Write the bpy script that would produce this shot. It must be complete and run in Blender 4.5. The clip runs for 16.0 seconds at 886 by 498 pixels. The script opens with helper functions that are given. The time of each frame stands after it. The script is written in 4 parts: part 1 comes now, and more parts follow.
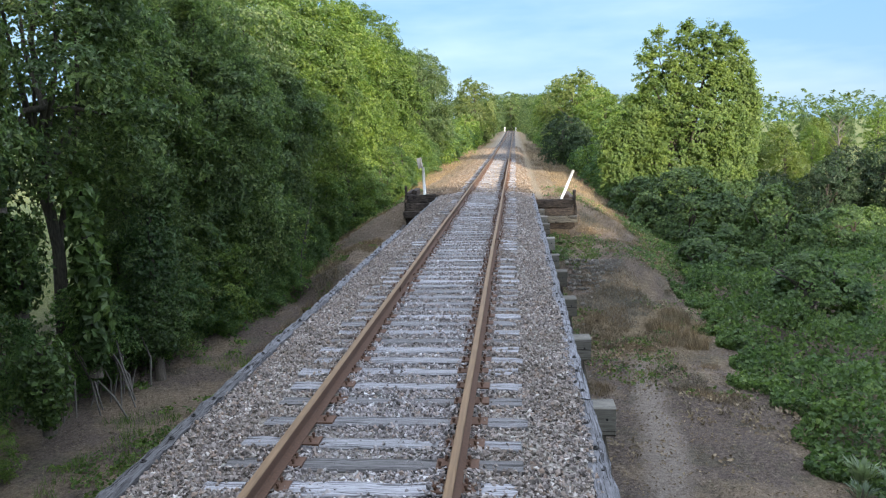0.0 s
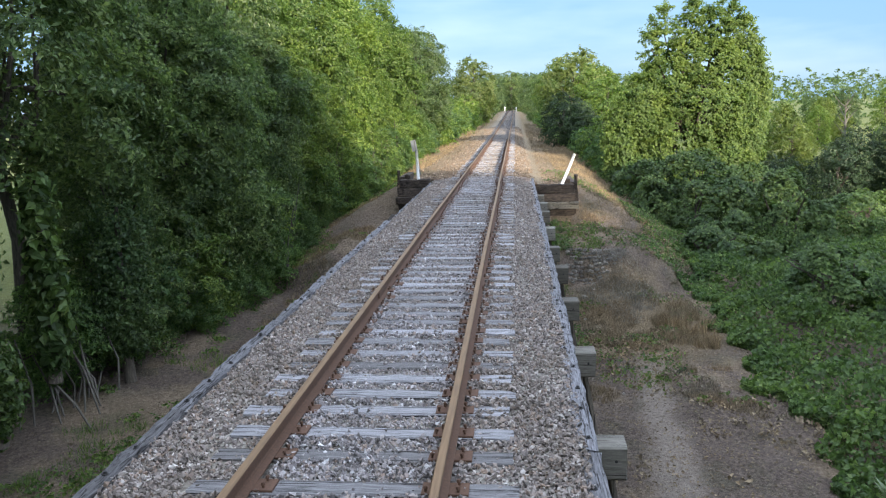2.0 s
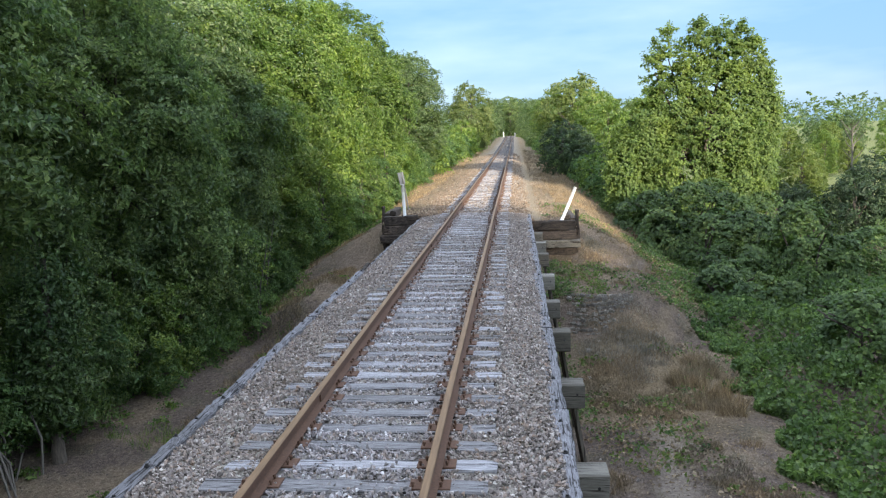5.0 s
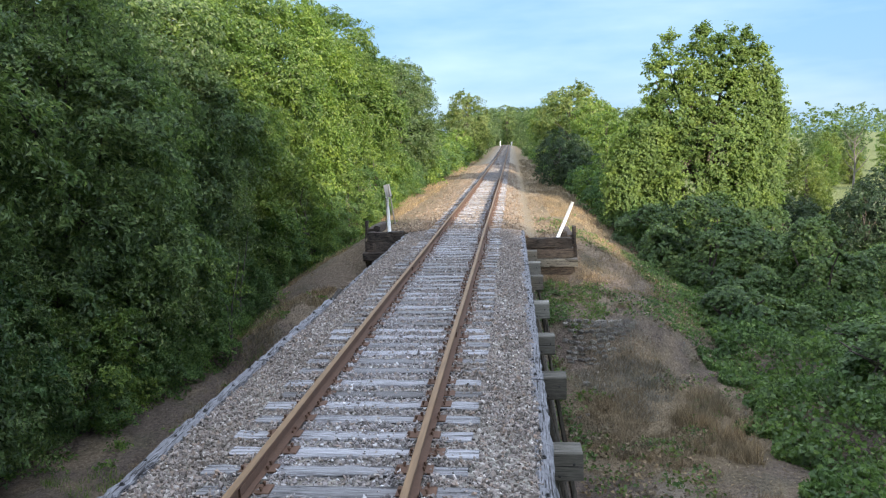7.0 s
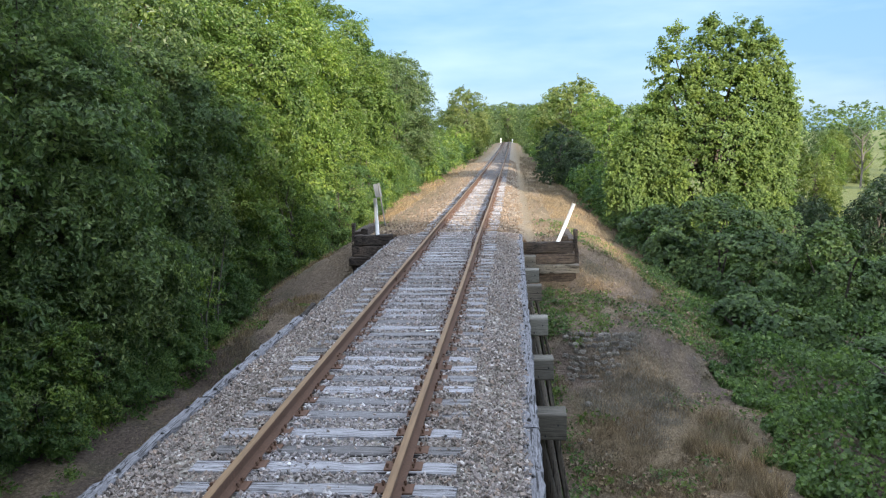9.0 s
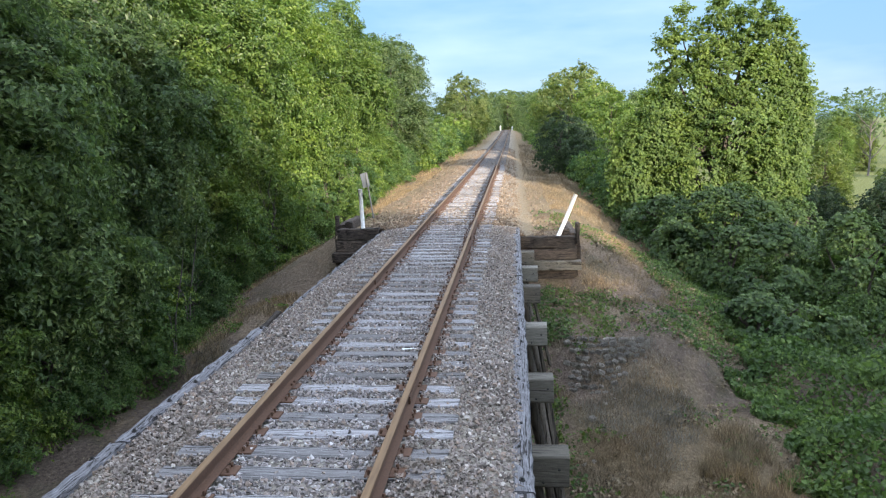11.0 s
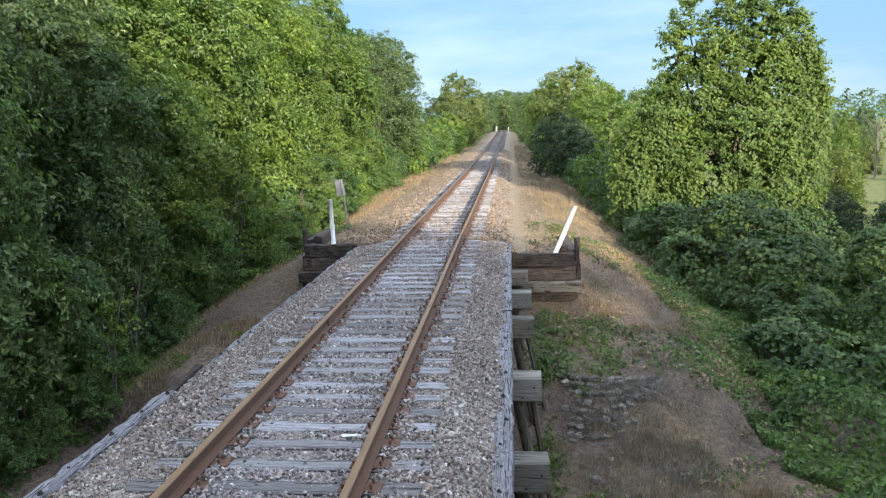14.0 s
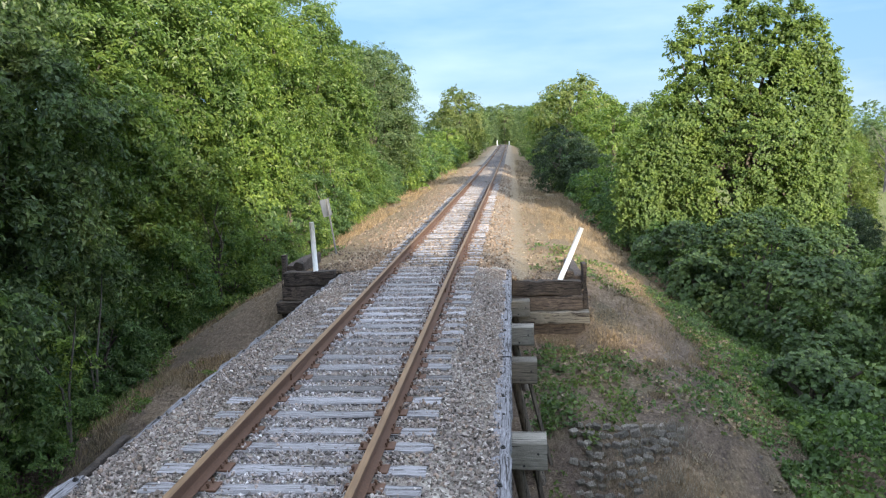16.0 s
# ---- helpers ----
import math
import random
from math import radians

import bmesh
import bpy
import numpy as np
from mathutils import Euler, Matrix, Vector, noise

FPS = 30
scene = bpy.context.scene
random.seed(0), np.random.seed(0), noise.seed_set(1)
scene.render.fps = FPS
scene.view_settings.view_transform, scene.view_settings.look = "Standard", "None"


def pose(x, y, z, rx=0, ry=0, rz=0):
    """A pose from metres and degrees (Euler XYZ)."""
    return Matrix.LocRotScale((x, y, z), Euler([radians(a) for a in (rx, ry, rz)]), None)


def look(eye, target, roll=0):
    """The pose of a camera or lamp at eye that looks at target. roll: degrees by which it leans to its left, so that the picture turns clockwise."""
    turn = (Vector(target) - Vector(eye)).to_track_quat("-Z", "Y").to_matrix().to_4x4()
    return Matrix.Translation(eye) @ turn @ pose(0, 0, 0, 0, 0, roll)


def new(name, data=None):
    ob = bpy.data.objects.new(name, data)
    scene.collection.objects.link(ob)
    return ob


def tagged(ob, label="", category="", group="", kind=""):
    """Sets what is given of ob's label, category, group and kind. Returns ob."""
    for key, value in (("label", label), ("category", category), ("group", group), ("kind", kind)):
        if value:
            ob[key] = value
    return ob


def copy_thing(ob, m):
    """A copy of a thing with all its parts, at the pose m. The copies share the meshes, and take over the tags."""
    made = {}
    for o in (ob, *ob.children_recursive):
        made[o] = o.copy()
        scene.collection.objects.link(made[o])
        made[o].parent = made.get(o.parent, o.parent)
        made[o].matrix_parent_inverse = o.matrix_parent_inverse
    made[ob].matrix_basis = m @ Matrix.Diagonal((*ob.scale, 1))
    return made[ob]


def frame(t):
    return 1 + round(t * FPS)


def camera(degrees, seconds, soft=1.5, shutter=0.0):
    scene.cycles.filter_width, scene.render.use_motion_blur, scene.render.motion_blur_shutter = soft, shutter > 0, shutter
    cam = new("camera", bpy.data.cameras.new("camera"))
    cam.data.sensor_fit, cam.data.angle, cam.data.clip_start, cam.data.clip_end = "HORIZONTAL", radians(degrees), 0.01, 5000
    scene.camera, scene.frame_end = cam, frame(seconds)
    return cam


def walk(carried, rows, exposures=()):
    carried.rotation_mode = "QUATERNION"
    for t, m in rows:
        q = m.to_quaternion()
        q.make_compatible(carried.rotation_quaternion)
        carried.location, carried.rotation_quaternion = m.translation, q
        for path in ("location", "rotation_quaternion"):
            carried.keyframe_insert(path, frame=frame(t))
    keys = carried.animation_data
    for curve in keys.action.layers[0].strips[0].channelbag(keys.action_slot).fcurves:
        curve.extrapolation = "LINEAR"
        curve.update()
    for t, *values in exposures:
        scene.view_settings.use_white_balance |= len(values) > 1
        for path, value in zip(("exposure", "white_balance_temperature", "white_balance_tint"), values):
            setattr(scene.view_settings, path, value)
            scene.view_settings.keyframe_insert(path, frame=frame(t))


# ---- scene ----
cam = camera(60.0, 16.0, soft=1.2)

PATH = [
    (0, (1.276, -6.572, 2.625), (1.085, -4.605, 2.314), -1.6),
    (0.5, (1.269, -6.203, 2.643), (1.079, -4.239, 2.317), -1.7),
    (1, (1.289, -5.796, 2.654), (1.099, -3.835, 2.308), -1.6),
    (1.5, (1.312, -5.363, 2.67), (1.121, -3.404, 2.315), -1.6),
    (2, (1.359, -4.899, 2.676), (1.167, -2.941, 2.314), -1.6),
    (2.5, (1.392, -4.397, 2.737), (1.202, -2.434, 2.405), -1.5),
    (3, (1.414, -3.915, 2.748), (1.219, -1.948, 2.443), -1.9),
    (3.5, (1.44, -3.432, 2.767), (1.242, -1.466, 2.457), -1.9),
    (4, (1.464, -2.938, 2.784), (1.27, -0.971, 2.478), -2.1),
    (6.5, (1.669, -0.474, 2.917), (1.482, 1.496, 2.631), -1.6),
    (7, (1.694, 0.084, 2.902), (1.51, 2.056, 2.624), -1.6),
    (7.5, (1.715, 0.561, 2.904), (1.529, 2.533, 2.633), -1.7),
    (8, (1.736, 1.017, 2.905), (1.546, 2.989, 2.632), -1.8),
    (8.5, (1.786, 1.478, 2.905), (1.597, 3.45, 2.626), -1.8),
    (9, (1.821, 1.944, 2.892), (1.635, 3.915, 2.606), -1.4),
    (11.5, (1.948, 4.414, 2.798), (1.762, 6.379, 2.477), -1.5),
    (12, (1.979, 4.881, 2.803), (1.795, 6.846, 2.48), -1.5),
    (12.5, (2.008, 5.361, 2.82), (1.826, 7.326, 2.498), -1.4),
    (13, (2.033, 5.828, 2.822), (1.852, 7.793, 2.498), -1.4),
    (13.5, (2.058, 6.317, 2.827), (1.877, 8.282, 2.5), -1.5),
    (14, (2.078, 6.826, 2.829), (1.9, 8.793, 2.514), -1.4),
    (14.5, (2.094, 7.308, 2.831), (1.916, 9.277, 2.53), -1.3),
    (15, (2.097, 7.799, 2.826), (1.919, 9.769, 2.532), -1.4),
    (15.5, (2.093, 8.304, 2.823), (1.913, 10.276, 2.54), -1.6),
    (16, (2.126, 8.768, 2.837), (1.944, 10.74, 2.558), -1.7),
]
walk(cam, [(t, look(eye, target, roll)) for t, eye, target, roll in PATH], [(0, 1.05, 6500, 14), (16, 1.05, 6500, 14)])

# ---- light and sky ----
SUN_AZ, SUN_EL = radians(152), radians(13)   # azimuth from +y towards +x
world = bpy.data.worlds.new("sky")
scene.world = world
world.use_nodes = True
wn, wl = world.node_tree.nodes, world.node_tree.links
wn.clear()
w_out, w_bg = wn.new("ShaderNodeOutputWorld"), wn.new("ShaderNodeBackground")
w_sky = wn.new("ShaderNodeTexSky")
w_sky.sky_type, w_sky.sun_disc = "NISHITA", False
w_sky.sun_elevation, w_sky.sun_rotation = SUN_EL, SUN_AZ
w_sky.air_density, w_sky.dust_density, w_sky.ozone_density = 1.0, 0.6, 2.0
w_co, w_map, w_noise = wn.new("ShaderNodeTexCoord"), wn.new("ShaderNodeMapping"), wn.new("ShaderNodeTexNoise")
w_map.inputs["Scale"].default_value = (2.0, 1.2, 9.0)
w_noise.inputs["Scale"].default_value, w_noise.inputs["Detail"].default_value = 1.6, 6.0
w_ramp, w_cloud, w_mix = wn.new("ShaderNodeValToRGB"), wn.new("ShaderNodeMixRGB"), wn.new("ShaderNodeMixRGB")
w_ramp.color_ramp.elements[0].position, w_ramp.color_ramp.elements[1].position = 0.40, 0.66
w_cloud.inputs[1].default_value, w_cloud.inputs[2].default_value = (1.6, 3.2, 5.2, 1), (3.0, 4.45, 5.65, 1)
w_mix.inputs[0].default_value = 0.82
wl.new(w_co.outputs["Generated"], w_map.inputs[0])
wl.new(w_map.outputs[0], w_noise.inputs["Vector"])
wl.new(w_noise.outputs["Fac"], w_ramp.inputs[0])
wl.new(w_ramp.outputs[0], w_cloud.inputs[0])
wl.new(w_cloud.outputs[0], w_mix.inputs[2])
wl.new(w_sky.outputs[0], w_mix.inputs[1])
w_sep, w_high, w_veil = wn.new("ShaderNodeSeparateXYZ"), wn.new("ShaderNodeMapRange"), wn.new("ShaderNodeMixRGB")
w_high.interpolation_type = "SMOOTHSTEP"
w_high.inputs[1].default_value, w_high.inputs[2].default_value, w_high.inputs[4].default_value = 0.2, 0.6, 0.9
w_veil.inputs[2].default_value = (8.7, 10.1, 11.9, 1)
wl.new(w_co.outputs["Generated"], w_sep.inputs[0])
wl.new(w_sep.outputs["Z"], w_high.inputs[0])
wl.new(w_high.outputs[0], w_veil.inputs[0])
wl.new(w_mix.outputs[0], w_veil.inputs[1])
wl.new(w_veil.outputs[0], w_bg.inputs[0])
w_bg.inputs[1].default_value = 0.1
wl.new(w_bg.outputs[0], w_out.inputs[0])

sun = new("sun", bpy.data.lights.new("sun", "SUN"))
sun.data.energy, sun.data.angle, sun.data.color = 5.0, radians(0.8), (1.0, 0.9, 0.70)
to_sun = Vector((math.sin(SUN_AZ) * math.cos(SUN_EL), math.cos(SUN_AZ) * math.cos(SUN_EL), math.sin(SUN_EL)))
sun.matrix_world = look(to_sun * 100, (0, 0, 0))


# ---- materials ----
def material(name, build):
    m = bpy.data.materials.new(name)
    m.use_nodes = True
    nodes, links = m.node_tree.nodes, m.node_tree.links
    build(nodes, links, nodes["Principled BSDF"])
    return m


def tex(nodes, links, scale, detail=4.0, rough=0.6, stretch=(1, 1, 1), kind="Object"):
    co, mp, no = nodes.new("ShaderNodeTexCoord"), nodes.new("ShaderNodeMapping"), nodes.new("ShaderNodeTexNoise")
    mp.inputs["Scale"].default_value = stretch
    no.inputs["Scale"].default_value, no.inputs["Detail"].default_value, no.inputs["Roughness"].default_value = scale, detail, rough
    links.new(co.outputs[kind], mp.inputs[0])
    links.new(mp.outputs[0], no.inputs["Vector"])
    return no.outputs["Fac"]


def ramp(nodes, links, source, stops):
    r = nodes.new("ShaderNodeValToRGB")
    el = r.color_ramp.elements
    while len(el) < len(stops):
        el.new(0.5)
    for e, (p, c) in zip(el, stops):
        e.position, e.color = p, (*c, 1)
    links.new(source, r.inputs[0])
    return r.outputs[0]


def mix(nodes, links, fac, a, b, mode="MIX"):
    m = nodes.new("ShaderNodeMixRGB")
    m.blend_type = mode
    for socket, v in zip(m.inputs, (fac, a, b)):
        if isinstance(v, (int, float)):
            socket.default_value = v
        elif isinstance(v, tuple):
            socket.default_value = (*v, 1)
        else:
            links.new(v, socket)
    return m.outputs[0]


def bump(nodes, links, p, source, strength, distance):
    b = nodes.new("ShaderNodeBump")
    b.inputs["Strength"].default_value, b.inputs["Distance"].default_value = strength, distance
    links.new(source, b.inputs["Height"])
    links.new(b.outputs[0], p.inputs["Normal"])


def timber(name, dark, mid, light, stretch):
    def build(n, l, p):
        grain = tex(n, l, 9.0, 6.0, 0.7, stretch)
        blot = tex(n, l, 2.2, 4.0)
        c = ramp(n, l, grain, [(0.36, dark), (0.5, mid), (0.64, light)])
        c = mix(n, l, mix(n, l, 1.0, blot, (0.9, 0.9, 0.9), "MULTIPLY"), c, mid)
        info = n.new("ShaderNodeObjectInfo")
        crack = tex(n, l, 5.0, 3.0, 0.6, tuple(v * (0.35 if v < 1 else 1.6) for v in stretch))
        split = ramp(n, l, crack, [(0.40, (0.14, 0.125, 0.12)), (0.455, (1, 1, 1))])
        c = mix(n, l, 1.0, c, split, "MULTIPLY")
        tone = ramp(n, l, info.outputs["Random"], [(0, (0.5, 0.48, 0.46)), (0.5, (0.92, 0.92, 0.93)), (1, (1.35, 1.36, 1.4))])
        l.new(mix(n, l, 1.0, c, tone, "MULTIPLY"), p.inputs["Base Color"])
        p.inputs["Roughness"].default_value = 0.9
        bump(n, l, p, grain, 0.7, 0.012)
    return material(name, build)


TIE_WOOD = timber("grey_tie_wood", (0.10, 0.095, 0.098), (0.27, 0.265, 0.275), (0.45, 0.45, 0.475), (0.5, 7, 7))
CURB_WOOD = timber("weathered_curb_wood", (0.055, 0.052, 0.058), (0.17, 0.168, 0.18), (0.34, 0.342, 0.37), (7, 0.5, 7))
CAP_WOOD = timber("cap_wood", (0.13, 0.12, 0.10), (0.215, 0.20, 0.17), (0.31, 0.29, 0.25), (0.6, 5, 5))
DARK_WOOD = timber("creosoted_wood", (0.02, 0.016, 0.014), (0.06, 0.046, 0.037), (0.15, 0.115, 0.092), (0.7, 6, 6))
PILE_WOOD = timber("pile_wood", (0.05, 0.04, 0.032), (0.12, 0.10, 0.08), (0.22, 0.19, 0.155), (6, 6, 0.6))


def dead_build(n, l, p):
    a = tex(n, l, 8, 5.0, 0.7, (4, 4, 0.7))
    l.new(ramp(n, l, a, [(0.3, (0.07, 0.062, 0.055)), (0.7, (0.19, 0.17, 0.15))]), p.inputs["Base Color"])
    p.inputs["Roughness"].default_value = 0.95


DEADWOOD = material("dead_grey_wood", dead_build)


def paint_build(col, rough, dirt):
    def build(n, l, p):
        a = tex(n, l, 5, 5.0, 0.7, (3, 3, 0.6))
        l.new(ramp(n, l, a, [(0.35, tuple(v * dirt for v in col)), (0.6, col)]), p.inputs["Base Color"])
        p.inputs["Roughness"].default_value = rough
    return build


def rust(n, l, p):
    a, b = tex(n, l, 40, 5.0), tex(n, l, 3.0, 4.0)
    c = ramp(n, l, a, [(0.3, (0.075, 0.038, 0.024)), (0.7, (0.17, 0.088, 0.05))])
    l.new(mix(n, l, b, c, (0.11, 0.06, 0.04)), p.inputs["Base Color"])
    p.inputs["Roughness"].default_value = 0.85
    bump(n, l, p, a, 0.4, 0.003)


def railtop(n, l, p):
    a = tex(n, l, 8, 5.0, 0.6, (4, 0.25, 1))
    l.new(ramp(n, l, a, [(0.3, (0.16, 0.095, 0.05)), (0.7, (0.27, 0.17, 0.09))]), p.inputs["Base Color"])
    p.inputs["Roughness"].default_value, p.inputs["Metallic"].default_value = 0.62, 0.25


DARK_STEEL = material("blackened_steel", paint_build((0.03, 0.028, 0.028), 0.7, 0.6))
RUST, RAILTOP = material("rusted_steel", rust), material("brown_rail_head", railtop)


def stone_build(n, l, p, earth=(1, 1, 1)):
    g = n.new("ShaderNodeNewGeometry")
    r = g.outputs["Random Per Island"]
    c = ramp(n, l, r, [(0.0, (0.07, 0.065, 0.06)), (0.25, (0.205, 0.185, 0.18)), (0.6, (0.335, 0.31, 0.30)), (0.8, (0.285, 0.22, 0.175)), (0.9, (0.40, 0.385, 0.375)), (1.0, (0.60, 0.585, 0.575))])
    stain = tex(n, l, 1.1, 4.0)
    c = mix(n, l, ramp(n, l, stain, [(0.45, (0, 0, 0)), (0.7, (0.6, 0.6, 0.6))]), c, (0.19, 0.165, 0.14))
    xyz, far = n.new("ShaderNodeSeparateXYZ"), n.new("ShaderNodeMath")
    place = n.new("ShaderNodeTexCoord")
    far.operation = "ABSOLUTE"
    l.new(place.outputs["Object"], xyz.inputs[0])
    l.new(xyz.outputs["X"], far.inputs[0])
    c = mix(n, l, 1.0, c, ramp(n, l, far.outputs[0], [(0.6, (1.2, 1.2, 1.25)), (1.0, (1.06, 1.0, 0.96))]), "MULTIPLY")
    fine = tex(n, l, 60, 3.0)
    l.new(mix(n, l, 1.0, mix(n, l, 0.35, c, fine, "OVERLAY"), earth, "MULTIPLY"), p.inputs["Base Color"])
    p.inputs["Roughness"].default_value = 0.9
    bump(n, l, p, fine, 0.4, 0.006)


STONE = material("ballast_stone", stone_build)
EARTH_STONE = material("earthy_stone", lambda n, l, p: stone_build(n, l, p, (0.78, 0.68, 0.55)))
def rubble_build(n, l, p):
    a = tex(n, l, 3.0, 5.0, 0.7)
    tone = ramp(n, l, n.new("ShaderNodeObjectInfo").outputs["Random"], [(0, (0.6, 0.59, 0.58)), (0.7, (1, 0.98, 0.95)), (1, (1.5, 1.46, 1.42))])
    c = ramp(n, l, a, [(0.35, (0.20, 0.185, 0.165)), (0.65, (0.46, 0.43, 0.395))])
    l.new(mix(n, l, 1.0, c, tone, "MULTIPLY"), p.inputs["Base Color"])
    p.inputs["Roughness"].default_value = 0.95
    bump(n, l, p, a, 0.8, 0.3)


RUBBLE = material("pale_rubble", rubble_build)



def ballast_bed(n, l, p, tan=(0.22, 0.19, 0.15), lo=0.4, hi=0.7, verge=False):
    v = n.new("ShaderNodeTexVoronoi")
    co = n.new("ShaderNodeTexCoord")
    v.inputs["Scale"].default_value = 17
    l.new(co.outputs["Object"], v.inputs["Vector"])
    sep = n.new("ShaderNodeSeparateColor")
    l.new(v.outputs["Color"], sep.inputs[0])
    c = ramp(n, l, sep.outputs[0], [(0.0, (0.10, 0.095, 0.085)), (0.4, (0.23, 0.21, 0.185)), (0.75, (0.31, 0.285, 0.25)), (1.0, (0.46, 0.44, 0.40))])
    big = tex(n, l, 0.5, 4.0)
    c = mix(n, l, ramp(n, l, big, [(lo, (0, 0, 0)), (hi, (0.7, 0.7, 0.7))]), c, tan)
    if verge:
        xyz, far, add, edge = n.new("ShaderNodeSeparateXYZ"), n.new("ShaderNodeMath"), n.new("ShaderNodeMath"), n.new("ShaderNodeMapRange")
        far.operation, add.operation = "ABSOLUTE", "ADD"
        l.new(co.outputs["Object"], xyz.inputs[0])
        l.new(xyz.outputs["X"], far.inputs[0])
        l.new(far.outputs[0], add.inputs[0])
        l.new(tex(n, l, 1.4, 5.0, 0.75), add.inputs[1])
        l.new(add.outputs[0], edge.inputs[0])
        edge.inputs[1].default_value, edge.inputs[2].default_value = 2.1, 3.1
        grass = ramp(n, l, tex(n, l, 11.0, 6.0, 0.85), [(0.33, (0.11, 0.078, 0.042)), (0.52, (0.225, 0.165, 0.09)), (0.7, (0.37, 0.285, 0.17))])
        c = mix(n, l, edge.outputs[0], c, grass)
    l.new(c, p.inputs["Base Color"])
    p.inputs["Roughness"].default_value = 0.95
    bump(n, l, p, v.outputs["Distance"], 0.9, 0.03)


BED = material("ballast_bed", ballast_bed)
BANK_BED = material("earthy_ballast", lambda n, l, p: ballast_bed(n, l, p, (0.25, 0.19, 0.125), 0.1, 0.6, True))


def ground_build(n, l, p):
    co = n.new("ShaderNodeTexCoord")
    xyz = n.new("ShaderNodeSeparateXYZ")
    l.new(co.outputs["Object"], xyz.inputs[0])

    def calc(op, a, b=0.0):
        m = n.new("ShaderNodeMath")
        m.operation = op
        for s, v in zip(m.inputs, (a, b)):
            if isinstance(v, (int, float)):
                s.default_value = v
            else:
                l.new(v, s)
        return m.outputs[0]

    def band(v, lo, hi):
        m = n.new("ShaderNodeMapRange")
        m.interpolation_type = "SMOOTHSTEP"
        l.new(v, m.inputs[0])
        m.inputs[1].default_value, m.inputs[2].default_value = lo, hi
        return m.outputs[0]

    big, fine, grit = tex(n, l, 0.35, 5.0), tex(n, l, 4.0, 6.0, 0.75), tex(n, l, 30, 4.0)
    speck = tex(n, l, 11.0, 6.0, 0.85)
    soil = ramp(n, l, speck, [(0.33, (0.045, 0.034, 0.028)), (0.48, (0.135, 0.10, 0.08)), (0.58, (0.20, 0.153, 0.124)), (0.7, (0.35, 0.28, 0.23))])
    dry = ramp(n, l, speck, [(0.33, (0.10, 0.074, 0.05)), (0.52, (0.26, 0.195, 0.135)), (0.7, (0.43, 0.345, 0.245))])
    weeds = ramp(n, l, speck, [(0.33, (0.03, 0.04, 0.016)), (0.7, (0.11, 0.12, 0.05))])
    meadow = ramp(n, l, fine, [(0.3, (0.10, 0.12, 0.03)), (0.7, (0.22, 0.235, 0.07))])
    c = mix(n, l, band(big, 0.47, 0.6), soil, dry)
    # a band of dry straw on the embankment and across the low ground
    bank = band(xyz.outputs["Z"], -3.3, -1.2)
    c = mix(n, l, calc("MULTIPLY", bank, 0.6), c, dry)
    golden = ramp(n, l, speck, [(0.33, (0.11, 0.078, 0.042)), (0.52, (0.225, 0.165, 0.09)), (0.7, (0.37, 0.285, 0.17))])
    c = mix(n, l, calc("MULTIPLY", band(xyz.outputs["Y"], 27, 36), 0.7), c, golden)
    patch = tex(n, l, 0.8, 5.0)
    c = mix(n, l, calc("MULTIPLY", band(patch, 0.52, 0.66), 0.35), c, weeds)
    # worn foot path
    wob = calc("ADD", calc("MULTIPLY", tex(n, l, 0.3, 2.0), 0.9), calc("ADD", calc("MULTIPLY", xyz.outputs["Y"], 0.115), 2.75))
    near = calc("ABSOLUTE", calc("SUBTRACT", xyz.outputs["X"], wob))
    trail = calc("MULTIPLY", calc("SUBTRACT", 1.0, band(near, 0.12, 0.62)), calc("SUBTRACT", 1.0, band(xyz.outputs["Y"], 15.5, 21.0)))
    pale = ramp(n, l, speck, [(0.33, (0.20, 0.16, 0.13)), (0.7, (0.42, 0.355, 0.30))])
    c = mix(n, l, calc("MULTIPLY", trail, band(fine, 0.2, 0.5)), c, pale)
    # a worn patch of straw before the abutment
    straw_x, straw_y = calc("SUBTRACT", xyz.outputs["X"], 5.4), calc("MULTIPLY", calc("SUBTRACT", xyz.outputs["Y"], 18.6), 0.75)
    away = calc("ADD", calc("SQRT", calc("ADD", calc("MULTIPLY", straw_x, straw_x), calc("MULTIPLY", straw_y, straw_y))), calc("MULTIPLY", tex(n, l, 0.9, 5.0), 2.4))
    c = mix(n, l, calc("MULTIPLY", calc("SUBTRACT", 1.0, band(away, 2.6, 4.6)), 0.75), c, golden)
    # grass of the fields far off
    side = band(calc("ABSOLUTE", xyz.outputs["X"]), 12, 20)
    c = mix(n, l, side, c, meadow)
    l.new(c, p.inputs["Base Color"])
    p.inputs["Roughness"].default_value = 1.0
    bump(n, l, p, calc("ADD", speck, calc("MULTIPLY", grit, 0.4)), 1.0, 0.09)


GROUND = material("dirt_and_dry_grass", ground_build)


